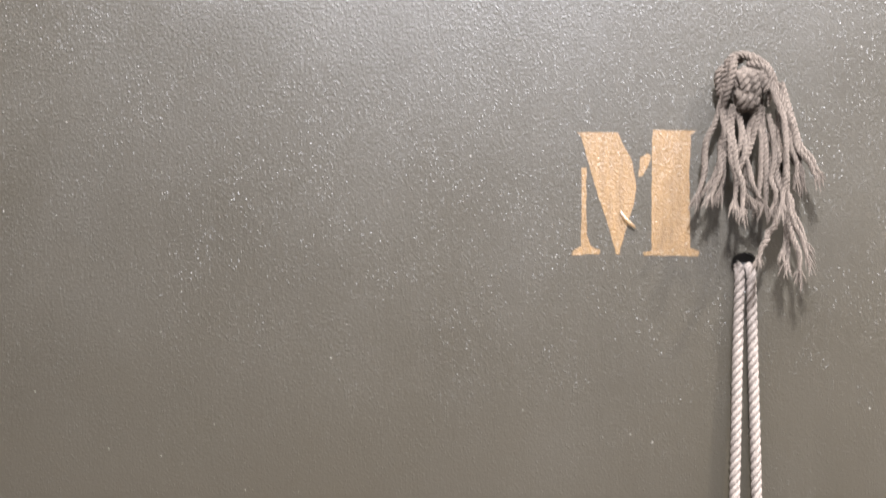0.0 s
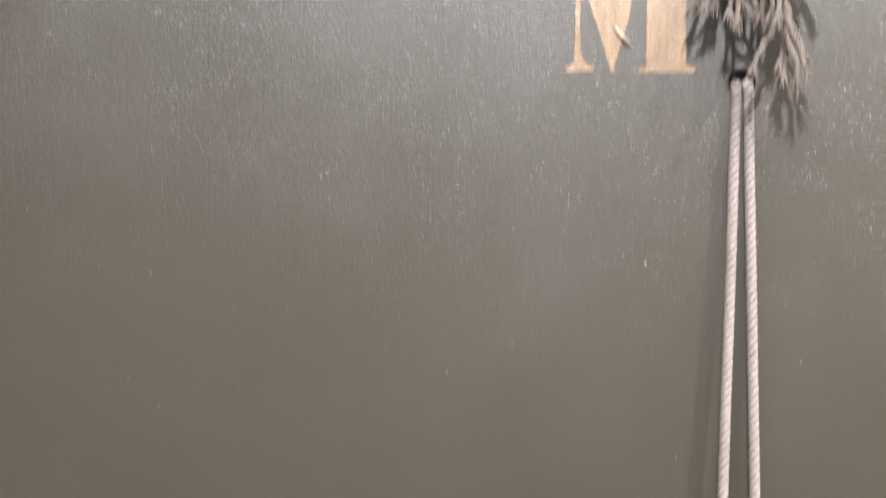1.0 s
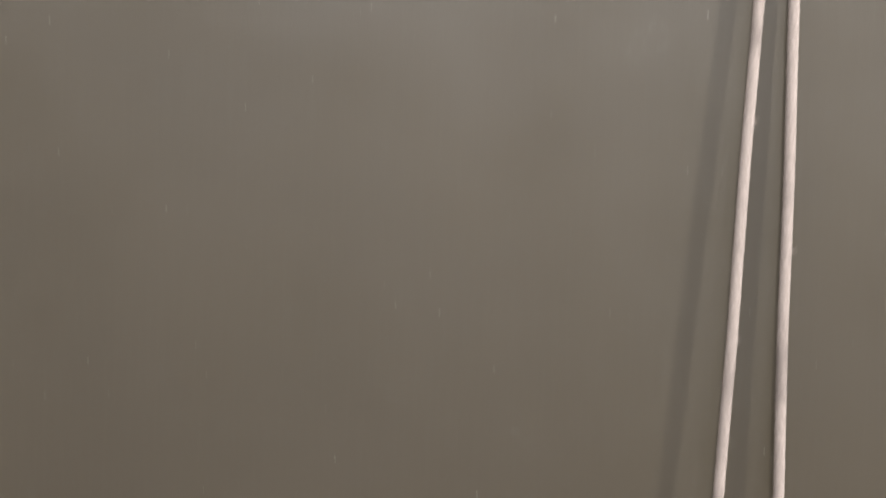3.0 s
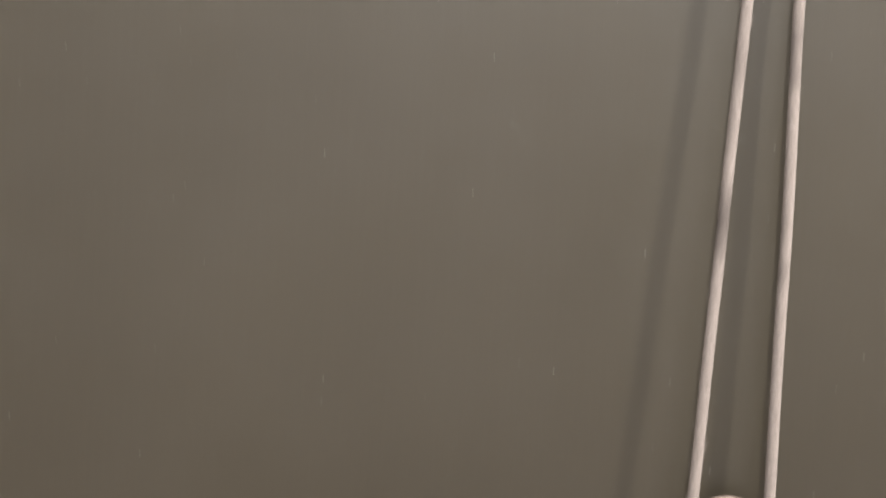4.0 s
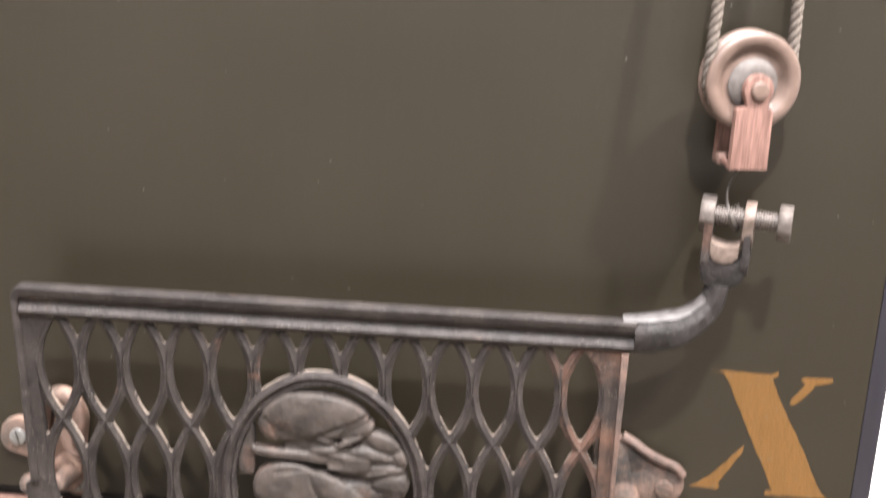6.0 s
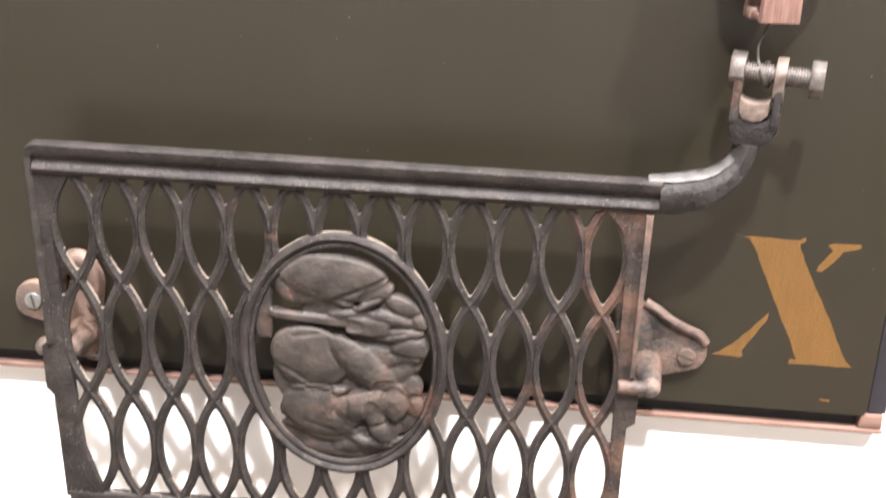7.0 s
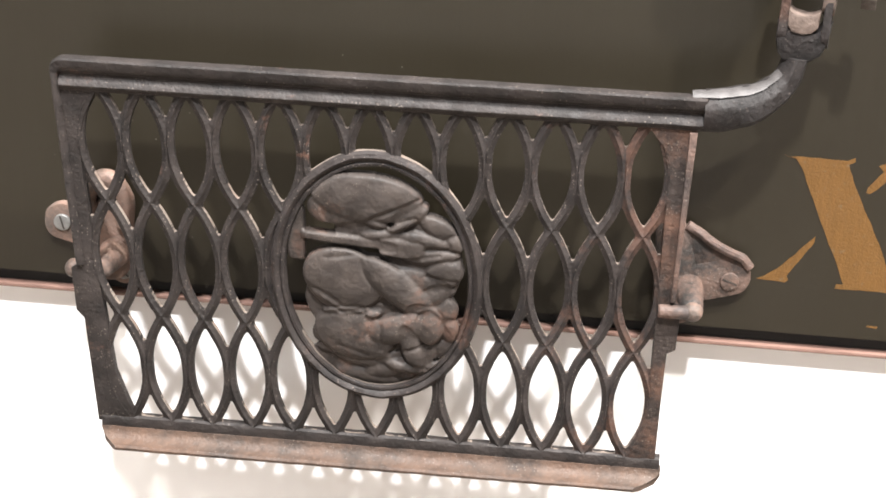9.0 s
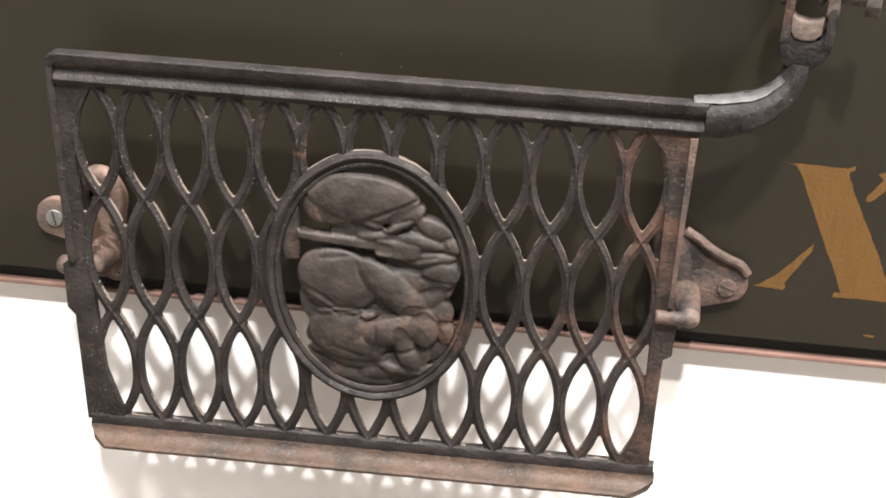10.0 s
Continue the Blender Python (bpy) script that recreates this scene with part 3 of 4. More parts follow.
LEAN, SAG, TILT = 0.039, 0.0095, -0.070


def leaned(bm):
    """Sets the plate in its place: its true proportions, its lean on the pins, its upper edge tipped forward."""
    for v in bm.verts:
        u, z = 0.9687 * (v.co.x + 0.0716), 0.1437 + 1.044 * (v.co.z - 0.1288)
        v.co.x = -0.0702 + u + LEAN * (0.1437 - z)
        v.co.z = z + SAG * u
        v.co.y += TILT * (v.co.z - 0.1)
    return bm


def moulding(u0, u1, profile, steps=60, cut0=None, cut1=None):
    """A moulding along x from a closed profile of (y, z)."""
    n = len(profile)
    verts, faces = [], []
    for i in range(steps + 1):
        for y, z in profile:
            a = u0 + (cut0(y, z) if cut0 else 0)
            b = u1 - (cut1(y, z) if cut1 else 0)
            verts.append((a + (b - a) * i / steps, y, z))
    for i in range(steps):
        for k in range(n):
            k2 = (k + 1) % n
            faces.append((i * n + k, i * n + k2, (i + 1) * n + k2, (i + 1) * n + k))
    faces += [tuple(range(n)), tuple(steps * n + k for k in range(n))]
    return from_lists(verts, faces)


ROW = (0.1288, 0.0600, -0.0137, -0.087)
PITCH, FIRST, COUNT = 0.02715, -0.2345, 13
MED = (-0.0694, 0.0212, 0.0659, 0.0795)

rail = moulding(-0.2545, 0.1300, [(FACE + 0.003, 0.1242), (FACE - 0.0022, 0.1248), (FACE - 0.0044, 0.1264), (FACE - 0.0052, 0.1284), (FACE - 0.0042, 0.1304), (FACE - 0.0026, 0.1316), (FACE - 0.0018, 0.1332),
                                  (FACE - 0.0020, 0.1352), (FACE + 0.0030, 0.1352)], 90)


def rim(bm):
    """The upper bead, which turns the corner and runs down the side as a narrow rim."""
    outer = [(0.1270 - 0.3782 * i / 60, 0.1438) for i in range(61)]
    inner = [(0.1270 - 0.3812 * i / 60, 0.1346) for i in range(61)]
    for i in range(1, 11):
        a = math.pi / 2 + math.pi / 2 * i / 10
        outer.append((-0.2512 + 0.0082 * math.cos(a), 0.1356 + 0.0082 * math.sin(a)))
        inner.append((-0.2542 - 0.0004 * i / 10, 0.1346 - 0.0015 * i / 10))
    for i in range(1, 31):
        f = i / 30
        outer.append((-0.2594 + 0.0010 * f, 0.1356 - 0.1170 * f))
        inner.append((-0.2546 + 0.0014 * f, 0.1331 - 0.1148 * f))
    section = [(0.0, 0.0032), (0.0, -0.0032), (0.06, -0.0046), (0.16, -0.0052), (0.5, -0.0050), (0.84, -0.0038), (0.96, -0.0024), (1.0, -0.0004), (1.0, 0.0032)]
    verts, faces, n = [], [], len(section)
    for (ox, oz), (ix, iz) in zip(outer, inner):
        fade = min(1.0, max(0.0, (0.1271 - ox) / 0.005))
        verts += [(ox + (ix - ox) * q, FACE + d * fade + 0.0030 * (1 - fade), oz + (iz - oz) * q) for q, d in section]
    for i in range(len(outer) - 1):
        faces += [(i * n + k, i * n + (k + 1) % n, (i + 1) * n + (k + 1) % n, (i + 1) * n + k) for k in range(n)]
    faces += [tuple(range(n)), tuple((len(outer) - 1) * n + k for k in range(n))]
    return from_lists(verts, faces, bm)


rim(rail)
roughen(rail, 0.00022, 90)
part("top_rail", leaned(rail), IRON, treadle, "moulded top rail")
foot_rail = moulding(-0.2548, 0.1140, [(FACE + 0.0028, -0.0848), (FACE - 0.0012, -0.0850), (FACE - 0.0026, -0.0862), (FACE - 0.0031, -0.0885), (FACE - 0.0034, -0.0930), (FACE - 0.0030, -0.0942), (FACE + 0.0028, -0.0942)], 120)
roughen(foot_rail, 0.0004, 160)
part("bottom_rail", leaned(foot_rail), IRON, treadle, "flat lower rail")
foot = moulding(-0.2555, 0.1150, [(FACE + 0.0020, -0.0925), (FACE - 0.0037, -0.0925), (FACE - 0.0041, -0.0945), (FACE - 0.0052, -0.0968), (FACE - 0.0082, -0.0990), (FACE - 0.0120, -0.1000),
                                  (FACE - 0.0140, -0.1001), (FACE - 0.0152, -0.1014), (FACE - 0.0148, -0.1034), (FACE - 0.0120, -0.1040), (FACE - 0.0060, -0.1022), (FACE - 0.0010, -0.0985), (FACE + 0.0020, -0.0960)], 90,
                cut0=lambda y, z: max(0.0, (FACE - 0.0035 - y)) * 1.05, cut1=lambda y, z: max(0.0, (FACE - 0.0035 - y)) * 1.6)
roughen(foot, 0.0002, 90)
part("bottom_lip", leaned(foot), LIP, treadle, "curled lower lip with rubbed rusty surface")

left_out = [(-0.2592, 0.1290), (-0.2588, 0.060), (-0.2584, 0.018), (-0.2628, 0.015), (-0.2630, -0.013), (-0.2584, -0.018), (-0.2580, -0.060), (-0.2576, -0.0900),
            (-0.2300, -0.0900), (-0.2360, -0.074), (-0.2420, -0.054), (-0.2440, -0.020), (-0.2462, 0.030), (-0.2474, 0.095), (-0.2425, 0.110), (-0.2330, 0.1260)]
bar = prism(left_out, FACE - 0.0022, FACE + 0.0032, 0.0012)
roughen(bar, 0.0003, 130)
part("side_bar", leaned(bar), IRON, treadle)
right_out = [(0.0890, 0.1260), (0.0990, 0.114), (0.1028, 0.098), (0.1030, 0.030), (0.1030, -0.020), (0.1025, -0.050), (0.0985, -0.070), (0.0900, -0.0900),
             (0.1108, -0.0900), (0.1112, -0.040), (0.1120, -0.013), (0.1172, -0.010), (0.1182, 0.016), (0.1142, 0.021), (0.1150, 0.060), (0.1166, 0.100), (0.1176, 0.1290)]
bar = prism(right_out, FACE - 0.0024, FACE + 0.0032, 0.0014)
roughen(bar, 0.0004, 130)
part("side_bar", leaned(bar), BAR_RUST, treadle, "rusty side bar")
ridge = prism([(0.1128, 0.1240), (0.1118, 0.060), (0.1105, 0.022), (0.1140, 0.022), (0.1150, 0.060), (0.1166, 0.100), (0.1174, 0.1240)], FACE - 0.0052, FACE - 0.0018, 0.0013)
roughen(ridge, 0.0004, 130)
part("ridge", leaned(ridge), SIDE, treadle, "rust-pink raised outer ridge")


def bar_middle(k, sign, z):
    """How far out one winding bar of the openwork runs at each height."""
    u = np.full_like(z, FIRST + k * PITCH)
    for row in range(3):
        f = np.clip((ROW[row] - z) / (ROW[row] - ROW[row + 1]), 0, 1)
        turn = sign if row % 2 == 0 else -sign
        u += turn * 0.0129 * (1 - np.abs(2 * f - 1) ** 2.05)
    return u


def openwork():
    """The cast openwork: winding bars that run into one another, the ring and the rails with small fillets."""
    step = 0.00062
    us = np.arange(-0.2520, 0.1080, step)
    zs = np.arange(-0.0880, 0.1290, step)
    U, Z = np.meshgrid(us, zs)
    wide = np.array([[noise.noise((u * 90, z * 90, 3)) for u in us[::6]] for z in zs[::6]])
    wide = np.kron(wide, np.ones((6, 6)))[:len(zs), :len(us)]
    fields, bars = [], [(k, sign) for k in range(COUNT) for sign in (-1, 1)]
    for k, sign in bars:
        mid = bar_middle(k, sign, zs)
        slope = np.gradient(mid, step)
        fields.append(np.abs(U - mid[:, None]) / np.sqrt(1 + slope ** 2)[:, None])
    near = np.stack(fields)
    owner = near.argmin(axis=0)
    ring = np.hypot((U - MED[0]) / MED[2], (Z - MED[1]) / MED[3])
    solids = [d - 0.0030 - 0.0003 * wide for d in fields] + [(ring - 0.99) * 0.070, 0.1250 - Z, Z + 0.0850, U + 0.2465, 0.1030 - U]
    total = sum(np.exp(-np.clip(d, -0.004, 0.03) / 0.00085) for d in solids)
    edge = -0.00085 * np.log(total)
    gz, gu = np.gradient(edge, step)
    keep = (edge < step * 0.9) & (ring > 0.955)
    best = near.min(axis=0)
    rib = 0.0013 * np.exp(-(best / 0.00085) ** 2) + 0.0007 * np.clip(-edge / 0.0016, 0, 1) ** 0.5
    rib += 0.00022 * wide
    for n, (k, sign) in enumerate(bars):
        verts, faces, front, back = [], [], {}, {}
        mine = keep & (owner == n)
        cells = {(j, i) for j, i in zip(*np.nonzero(mine[:-1, :-1])) if keep[j + 1, i] and keep[j, i + 1] and keep[j + 1, i + 1]}
        for j, i in cells:
            for c in ((j, i), (j, i + 1), (j + 1, i + 1), (j + 1, i)):
                if c not in front:
                    e, gx, gy = edge[c], gu[c], gz[c]
                    pull = e / max(gx * gx + gy * gy, 0.2) if e > -step * 0.9 else 0.0
                    u, z = U[c] - pull * gx, Z[c] - pull * gy
                    front[c] = len(verts)
                    verts.append((u, FACE - 0.0006 - rib[c], z))
                    back[c] = len(verts)
                    verts.append((u, FACE + 0.0022, z))
        for j, i in cells:
            q = [(j, i), (j, i + 1), (j + 1, i + 1), (j + 1, i)]
            faces.append([front[c] for c in q])
            for (nj, ni), (a, b) in (((j - 1, i), (q[0], q[1])), ((j, i + 1), (q[1], q[2])), ((j + 1, i), (q[2], q[3])), ((j, i - 1), (q[3], q[0]))):
                if (nj, ni) not in cells:
                    faces.append([front[a], front[b], back[b], back[a]])
        if faces:
            part("lattice_bar", leaned(from_lists(verts, faces)), IRON_RUST if k > 11 else (IRON_WORN if k > 9 else IRON), treadle, edge=LIT_EDGE, sharp=50)


openwork()

verts, faces = [], []
ring = [(1.000, 0.0030), (1.004, -0.0012), (0.985, -0.0036), (0.955, -0.0046), (0.925, -0.0036), (0.912, -0.0022), (0.895, -0.0030), (0.872, -0.0028), (0.862, -0.0010), (0.858, 0.0030)]
for k in range(112):
    a = 2 * math.pi * k / 112
    for s, d in ring:
        verts.append((MED[0] + MED[2] * s * math.cos(a), FACE + d, MED[1] + (MED[3] - MED[2] + MED[2] * s) * math.sin(a)))
n = len(ring)
for k in range(112):
    for j in range(n):
        k2, j2 = (k + 1) % 112, (j + 1) % n
        faces.append((k * n + j, k * n + j2, k2 * n + j2, k2 * n + j))
bm = from_lists(verts, faces)
roughen(bm, 0.0004, 150)
part("medallion_ring", leaned(bm), IRON_WORN, treadle, "oval moulded ring", edge=LIT_EDGE)

# rounded masses of the relief, back to front: place, half sizes (mm about the ring's middle), turn, rise
ROCKS = [(-6.2, -55.1, 39.8, 15.9, 0, 3.6), (-25.0, -45.1, 13.8, 5.4, 6, 6.4), (-11.2, -53.0, 16.7, 4.3, -10, 7.0), (-6.2, -64.4, 21.7, 4.3, -6, 5.4), (4.0, -59.4, 12.3, 5.1, 8, 7.0), (34.4, -55.8, 15.9, 4.3, 12, 7.0), (41.6, -42.2, 10.9, 5.1, 34, 6.4), (30.0, -47.3, 9.4, 6.5, 40, 7.0), (5.4, -48.0, 8.0, 9.4, 64, 7.4), (-35.1, -37.2, 6.5, 7.2, -30, 5.0)]
CURLS = [(30.8, 12.2, 22.4, 30.4, 0, 6.4), (38.7, 35.8, 12.3, 6.2, -24, 9.4), (48.1, 26.5, 6.5, 6.2, -30, 9.0), (29.3, 27.9, 17.4, 4.7, -8, 10.2), (34.4, 17.9, 17.4, 4.7, 6, 10.2), (42.4, 7.9, 12.3, 9.0, 14, 10.8), (28.6, 0.7, 21.0, 8.0, -14, 9.4), (40.2, -17.2, 10.9, 10.1, 12, 9.4), (46.0, -28.6, 5.8, 8.7, 4, 8.6), (32.9, -9.3, 15.2, 7.2, 34, 9.2)]
BROW = [(-6.2, 30.8, 19.5, 6.5, 0, 6.6), (21.4, 43.0, 12.3, 6.2, 26, 9.4), (15.6, 35.8, 12.3, 2.9, 28, 10.6), (1.1, 36.5, 8.0, 2.9, -10, 9.4), (4.0, 29.7, 13.0, 3.3, 4, 9.8)]
CAP = [(-30.0, 43.7, 11.6, 9.4, -8, 9.6), (-14.8, 44.4, 18.1, 12.3, 6, 9.2), (-4.7, 51.6, 34.0, 14.8, -3, 11.6)]
BODY = [(-6.2, -15.8, 39.1, 27.5, -6, 6.0), (23.5, -35.4, 23.9, 16.7, 0, 4.4), (-19.9, 0.7, 26.1, 19.5, -10, 11.8), (13.4, -2.9, 27.5, 10.5, -38, 13.2), (30.8, -17.9, 11.6, 6.5, -18, 11.4)]
FOLDS = [(-30.8, -12.9, 13.0, 4.3, -34, 10.6), (-18.5, -19.7, 15.9, 3.6, 4, 10.8), (-4.7, -22.2, 9.4, 3.3, 16, 10.6)]
LEGS = [(-14.1, -35.8, 26.1, 15.9, -12, 11.0), (17.0, -28.6, 23.9, 9.8, 16, 13.0), (32.9, -27.2, 8.7, 12.3, 4, 11.6), (22.1, -42.2, 6.9, 17.4, 16, 12.0), (15.6, -55.1, 10.9, 4.0, -10, 10.4)]
HANDLE = [(16.3, 22.2, 14.5, 6.2, -4, 10.4), (-16.3, 24.7, 29.7, 3.3, -4, 8.6), (-49.2, 26.5, 5.8, 17.4, -1, 5.2)]

# creases cut into the relief: from, to (mm), depth
GROOVES = [(-2, 40, 27, 53, 1.6), (27, 53, 30, 48, 1.6), (2, -14, 14, -15, 1.2), (-36, -12, -22, -20, 1.4), (-22, -20, -8, -18, 1.3), (-8, -17, -6, -24, 1.0), (3, -27, 3, -44, 1.4),
           (8, -46, 28, -40, 1.6), (34, 24, 50, 22, 1.0), (22, 16, 40, 20, 1.0), (30, 6, 50, 4, 1.0), (14, 33, 22, 35, 1.4), (-30, 14, -12, 17, 0.8), (-24, -42, -6, -48, 1.0), (20, -52, 36, -58, 1.0)]


def relief():
    nx, nz, step = 232, 292, 0.0005
    us = (np.arange(nx) - nx / 2) * step
    zs = (np.arange(nz) - nz / 2) * step
    U, Z = np.meshgrid(us, zs)
    H = np.zeros_like(U)
    masses = [(m, power) for group, power in ((ROCKS, 0.55), (CURLS, 0.55), (BODY, 0.6), (CAP, 0.5), (BROW, 0.6), (FOLDS, 0.6), (LEGS, 0.6), (HANDLE, 0.3)) for m in group]
    for (cx, cz, rx, rz, turn, rise), power in masses:
        c, s = math.cos(radians(turn)), math.sin(radians(turn))
        du, dz = U - cx / 1000, Z - cz / 1000
        a = (du * c + dz * s) / (rx / 1000)
        b = (-du * s + dz * c) / (rz / 1000)
        d = 1 - (a ** 6 + b ** 6 if power == 0.3 else a * a + b * b)
        h = rise / 1000 * (0.66 + 0.34 * np.maximum(d, 0) ** power)
        H = np.where(d > 0, np.maximum(h, H * 0.90), H)
    for ax, az, bx, bz, deep in GROOVES:
        du, dz = (bx - ax) / 1000, (bz - az) / 1000
        f = np.clip(((U - ax / 1000) * du + (Z - az / 1000) * dz) / (du * du + dz * dz), 0, 1)
        d = np.hypot(U - ax / 1000 - f * du, Z - az / 1000 - f * dz)
        H = np.where(H > 0, np.maximum(H - deep / 1000 * np.exp(-(d / 0.0010) ** 2), 0.0012), 0)
    H[(U / 0.0572) ** 2 + (Z / 0.0712) ** 2 > 1] = 0
    keep = H > 0
    soft = np.where(keep, H, 0.002)
    for _ in range(5):
        soft[1:-1, 1:-1] = (soft[1:-1, 1:-1] * 2 + soft[:-2, 1:-1] + soft[2:, 1:-1] + soft[1:-1, :-2] + soft[1:-1, 2:]) / 6
    bm = bmesh.new()
    front, back = {}, {}
    for j in range(nz):
        for i in range(nx):
            if keep[j, i]:
                u, z = MED[0] + us[i], MED[1] + zs[j]
                w = noise.noise((u * 160, z * 160, 0.3)) * 0.0004 + noise.noise((u * 420, z * 420, 0.3)) * 0.00015
                front[j, i] = bm.verts.new((u, FACE + 0.0035 - soft[j, i] * 0.95 + w, z))
                back[j, i] = bm.verts.new((u, FACE + 0.0040, z))
    cells = {(j, i) for j in range(nz - 1) for i in range(nx - 1) if all(q in front for q in ((j, i), (j + 1, i), (j, i + 1), (j + 1, i + 1)))}
    for j, i in cells:
        q = [(j, i), (j, i + 1), (j + 1, i + 1), (j + 1, i)]
        bm.faces.new([front[c] for c in q])
        for (nj, ni), (a, b) in (((j - 1, i), (q[0], q[1])), ((j, i + 1), (q[1], q[2])), ((j + 1, i), (q[2], q[3])), ((j, i - 1), (q[3], q[0]))):
            if (nj, ni) not in cells:
                bm.faces.new((front[a], front[b], back[b], back[a]))
    loose = [v for v in bm.verts if not v.link_faces]
    bmesh.ops.delete(bm, geom=loose, context="VERTS")
    return bm


part("medallion_relief", leaned(relief()), RELIEF, treadle, "rounded cast relief of a crouching figure", sharp=80)

# arm and clevis at the upper corner
ARM_IN = [(0.1020, 0.1621), (0.1111, 0.1635), (0.1213, 0.1647), (0.1315, 0.1661), (0.1417, 0.1685), (0.1488, 0.1725), (0.1533, 0.1775), (0.1559, 0.1845)]
ARM_OUT = [(0.1020, 0.1445), (0.1111, 0.1421), (0.1213, 0.1417), (0.1335, 0.1433), (0.1457, 0.1475), (0.1554, 0.1560), (0.1638, 0.1665), (0.1686, 0.1845)]
ARM_Y = -0.0480


def arm_loft(section, first, last, lift=0.0):
    ins = curve([(x, 0, z) for x, z in ARM_IN], 8)[first:last]
    outs = curve([(x, 0, z) for x, z in ARM_OUT], 8)[first:last]
    n = len(section)
    verts, faces = [], []
    for i, ((ix, _, iz), (ox, _, oz)) in enumerate(zip(ins, outs)):
        f = min(1.0, i / 18)
        for q, y in section:
            verts.append((ix + (ox - ix) * q, ARM_Y + y * (0.82 + 0.18 * f) + 0.008 * max(0, first + i - 17) / 40 - lift, iz + (oz - iz) * q + lift))
    for i in range(len(ins) - 1):
        faces += [(i * n + k, i * n + (k + 1) % n, (i + 1) * n + (k + 1) % n, (i + 1) * n + k) for k in range(n)]
    faces += [tuple(range(n)), tuple((len(ins) - 1) * n + k for k in range(n))]
    return from_lists(verts, faces)


bm = arm_loft([(0.0, 0.0060), (0.0, 0.0010), (0.10, -0.0030), (0.34, -0.0072), (0.44, -0.0080), (0.82, -0.0066), (0.97, -0.0030), (1.0, 0.0060)], 11, 57)
roughen(bm, 0.0007, 130)
arm = part("arm", bm, IRON_BLACK, treadle, "thick curved arm rising from the top rail")
bm = arm_loft([(0.02, 0.0040), (0.02, 0.0006), (0.09, -0.0026), (0.16, -0.0040), (0.16, 0.0040)], 5, 48, 0.0007)
roughen(bm, 0.0005, 170)
part("worn_strip", bm, STRIP, arm, "bare grey worn upper side")


def turned(bm):
    """The fork and its bolt, sized up from their foot on the arm and turned a little to one side."""
    bmesh.ops.rotate(bm, verts=bm.verts, cent=(0.158, BY, 0), matrix=Matrix.Rotation(radians(-14), 3, "Z"))
    for v in bm.verts:
        v.co = Vector((0.1637 + 1.10 * (v.co.x - 0.158), BY + 1.10 * (v.co.y - BY), 0.1845 + 1.14 * (v.co.z - 0.173)))
    return bm


BY, BZ = -0.0370, 0.2078
collar = prism([(0.1455, 0.1900), (0.1458, 0.1800), (0.1475, 0.1740), (0.1510, 0.1710), (0.1630, 0.1710), (0.1680, 0.1745), (0.1708, 0.1810), (0.1712, 0.1900), (0.1665, 0.1905), (0.1650, 0.1870), (0.1620, 0.1850), (0.1585, 0.1842),
                (0.1550, 0.1850), (0.1520, 0.1870), (0.1508, 0.1905)], BY - 0.007, BY + 0.0075, 0.0032)
roughen(collar, 0.0006, 150)
clevis = part("clevis", turned(collar), IRON_BLACK, treadle, "forked iron end")
for x0, x1, top, m, name in ((0.1460, 0.1504, BZ, IRON_WORN, "lug"), (0.1668, 0.1706, BZ - 0.004, IRON_WORN, "lug"), (0.1656, 0.1714, BZ, PALE_IRON, "eye")):
    low = BZ - 0.006 if name == "eye" else 0.1860
    lug = prism(capsule((BY, top), (BY, low), 0.0088 if name == "eye" else 0.0078, 0.0078), x0, x1, 0.0012)
    for v in lug.verts:
        v.co = Vector((v.co.y, v.co.x, v.co.z))
    roughen(lug, 0.0005, 170)
    part(name, turned(lug), m, clevis, "worn fork lug" if name == "lug" else "pale worn fork eye")
saddle = prism([(0.1503, 0.1965), (0.1505, 0.1885), (0.1530, 0.1856), (0.1575, 0.1846), (0.1622, 0.1856), (0.1650, 0.1885), (0.1654, 0.1965), (0.1630, 0.1948), (0.1578, 0.1938), (0.1527, 0.1948)], BY - 0.0082, BY + 0.004, 0.0012)
roughen(saddle, 0.0004, 200)
part("saddle", turned(saddle), PALE_IRON, clevis, "bare bright saddle")

bolt = thing("hex_bolt", (0.170, BY, 0.2240), "steel hex bolt with threaded shank through the fork", "bolt")
part("shank", turned(bar_x(0.1440, 0.1846, BY, BZ, 0.0042, 20)), STEEL, bolt)
for i in range(23):
    x = 0.1518 + i * 0.00135
    if not 0.1650 < x < 0.1718:
        part("thread", turned(bar_x(x - 0.00036, x + 0.00036, BY, BZ, 0.0051, 20, 0.0002)), STEEL, bolt)
part("head", turned(bar_x(0.1830, 0.1900, BY, BZ, 0.0094, 6, 0.0005, 0.35)), STEEL, bolt, "six-sided bolt head")
part("nut", turned(bar_x(0.1432, 0.1508, BY, BZ + 0.0005, 0.0096, 6, 0.0005, 0.2)), STEEL, bolt, "six-sided nut")


# ---------------------------------------------------------------- the brackets
def screw(parent, x, z, y, r, turn, mat):
    head = disc(x, z, y - 0.0016, y + 0.003, r, 28, 0.0007)
    ob = part("screw", head, mat, parent, "slotted screw head")
    slot = box(-r * 0.82, r * 0.82, y - 0.00175, y - 0.0010, -0.00055, 0.00055)
    bmesh.ops.rotate(slot, verts=slot.verts, matrix=Matrix.Rotation(radians(turn), 3, "Y"))
    bmesh.ops.translate(slot, verts=slot.verts, vec=(x, 0, z))
    part("slot", slot, WIRE, ob, "dark slot", smooth=False)


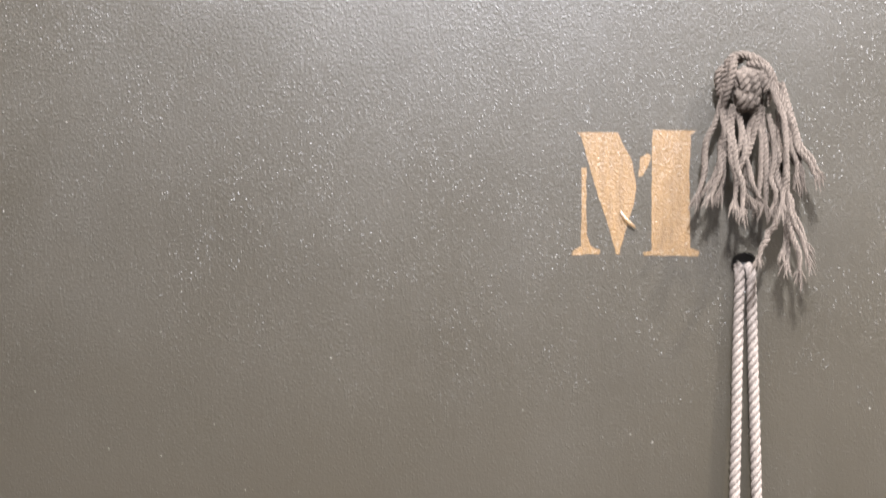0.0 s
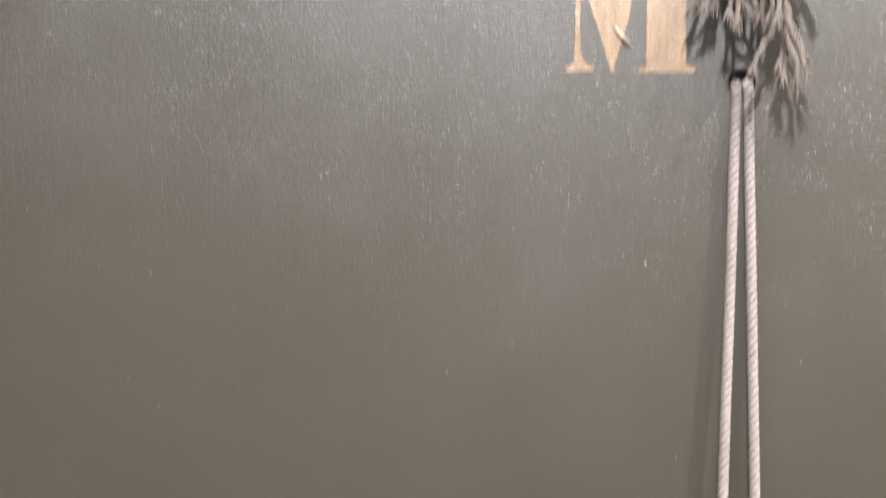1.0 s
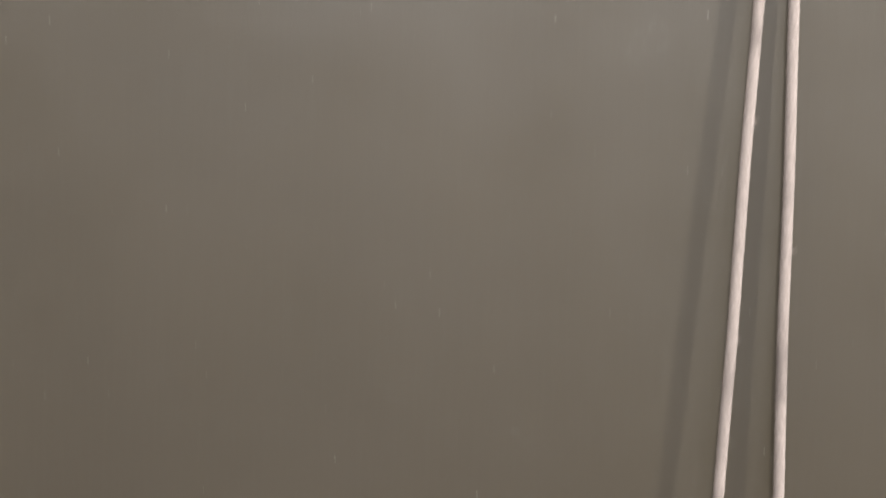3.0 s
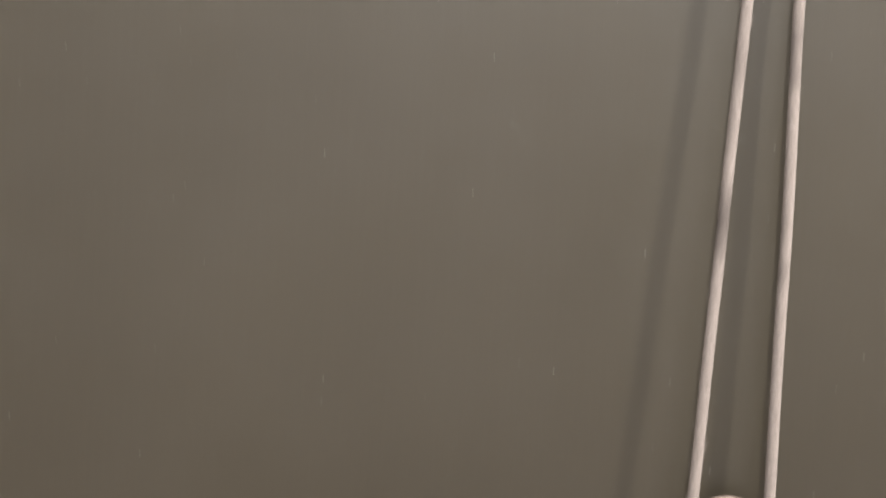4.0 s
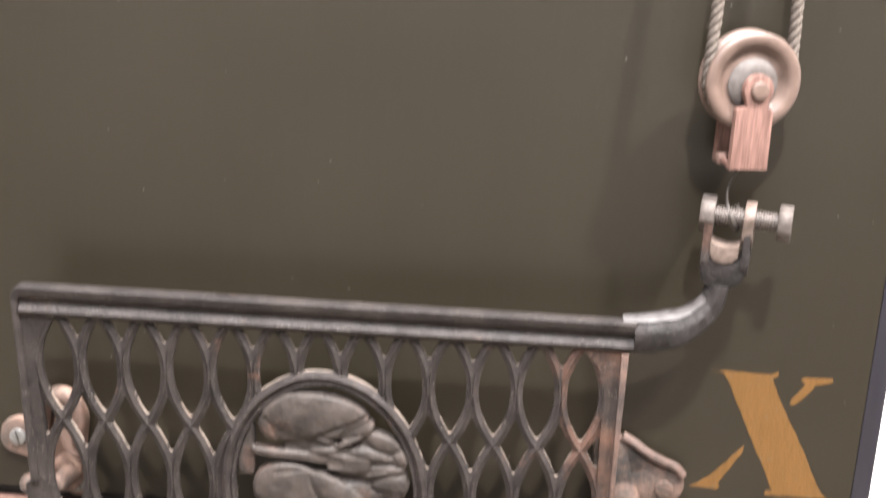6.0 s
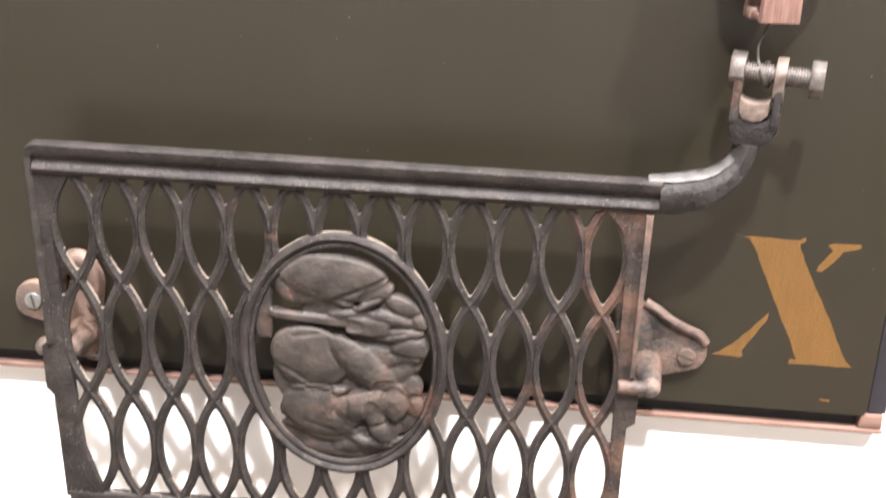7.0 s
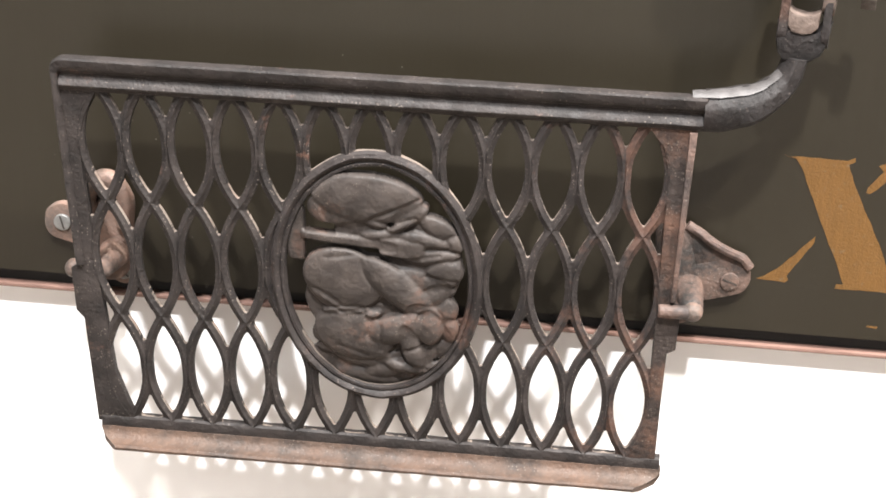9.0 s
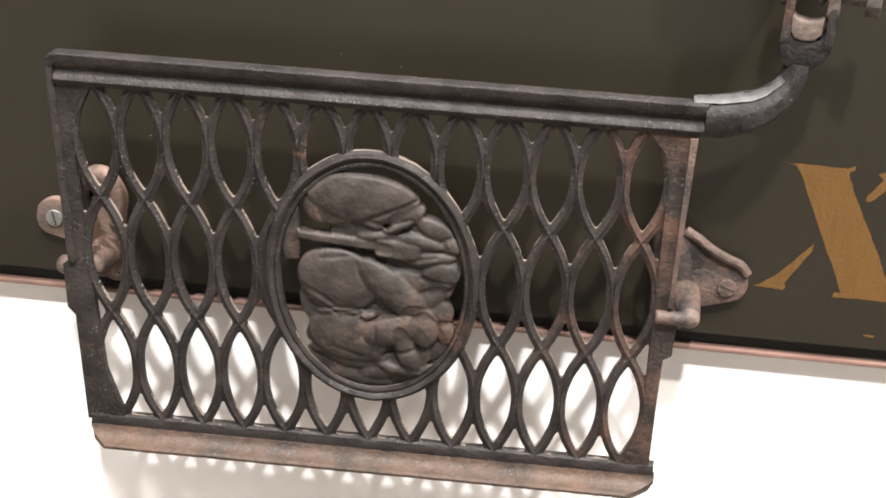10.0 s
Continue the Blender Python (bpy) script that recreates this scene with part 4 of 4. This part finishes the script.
def bracket(place, label, webs, boss, pin, screws, mat, body, reach):
    ob = thing("treadle_bracket", place, label, "bracket", "brackets that carry the treadle")
    for i, (a, b, ra, rb, thick) in enumerate(webs):
        bm = prism(capsule(a, b, ra, rb), -thick, -0.0002, 0.0022)
        roughen(bm, 0.0007, 110)
        part("flange", bm, body, ob)
    bm = disc(boss[0], boss[1], -reach, -0.0002, boss[2], 28, 0.003, boss[2] * 1.6)
    roughen(bm, 0.0008, 120)
    part("boss", bm, body, ob, "rusty projecting boss")
    bm = bar_x(pin[0], pin[1], -reach - 0.002, boss[1], 0.0044, 20, 0.0008)
    roughen(bm, 0.0004, 150)
    part("pivot_pin", bm, SIDE, ob, "rusty pivot pin")
    bm = bmesh.new()
    bmesh.ops.create_icosphere(bm, subdivisions=3, radius=0.0062, matrix=Matrix.Translation((pin[2], -reach, boss[1])))
    roughen(bm, 0.0006, 150)
    part("pin_end", bm, BRACKET, ob, "rounded rusty pin end")
    for x, z, y, r, turn in screws:
        screw(ob, x, z, y, r, turn, mat)
    return ob


right_bracket = bracket((0.13, 0, 0.03), "rusty three-lobed cast iron bracket screwed to the board",
        (((0.113, 0.060), (0.120, 0.018), 0.0105, 0.0150, 0.0068), ((0.122, 0.030), (0.1500, 0.0370), 0.0135, 0.0125, 0.0062), ((0.122, 0.057), (0.147, 0.042), 0.0100, 0.0108, 0.0058)),
        (0.1245, 0.0275, 0.0068), (0.1045, 0.1225, 0.1248), ((0.1495, 0.0345, -0.0062, 0.0058, 20), (0.1120, 0.0640, -0.0068, 0.0040, 60)), BRACKET_DARK, BRACKET_DARK, 0.040)
left_bracket = bracket((-0.25, 0, 0.03), "rusty cast iron bracket screwed to the board with pale slotted screws",
        (((-0.2375, 0.0440), (-0.2390, 0.0150), 0.0120, 0.0145, 0.0066), ((-0.2410, 0.0320), (-0.2672, 0.0382), 0.0125, 0.0125, 0.0060), ((-0.2390, 0.0120), (-0.2300, 0.0060), 0.0100, 0.0085, 0.0030)),
        (-0.2345, 0.0205, 0.0066), (-0.2510, -0.2380, -0.2505), ((-0.2672, 0.0384, -0.0060, 0.0055, 75), (-0.2300, 0.0062, -0.0030, 0.0048, 40)), SCREW, BRACKET, 0.034)
hook_path = curve([(-0.2505, -0.006, 0.0475), (-0.2495, -0.008, 0.0605), (-0.2430, -0.009, 0.0690), (-0.2355, -0.009, 0.0710), (-0.2285, -0.009, 0.0655), (-0.2255, -0.008, 0.0535), (-0.2270, -0.006, 0.0395)], 6)
bm = sweep(hook_path, 0.0058, 12)
roughen(bm, 0.0006, 130)
part("hook", bm, BRACKET, left_bracket, "curved rusty upper arm")
rim_path = curve([(0.1200, -0.0055, 0.0690), (0.1270, -0.0065, 0.0655), (0.1350, -0.0070, 0.0600), (0.1450, -0.0070, 0.0548), (0.1545, -0.0065, 0.0508), (0.1605, -0.0055, 0.0445)], 6)
bm = sweep(rim_path, 0.0030, 10)
roughen(bm, 0.0005, 140)
part("rim", bm, SIDE, right_bracket, "rusty raised upper edge")
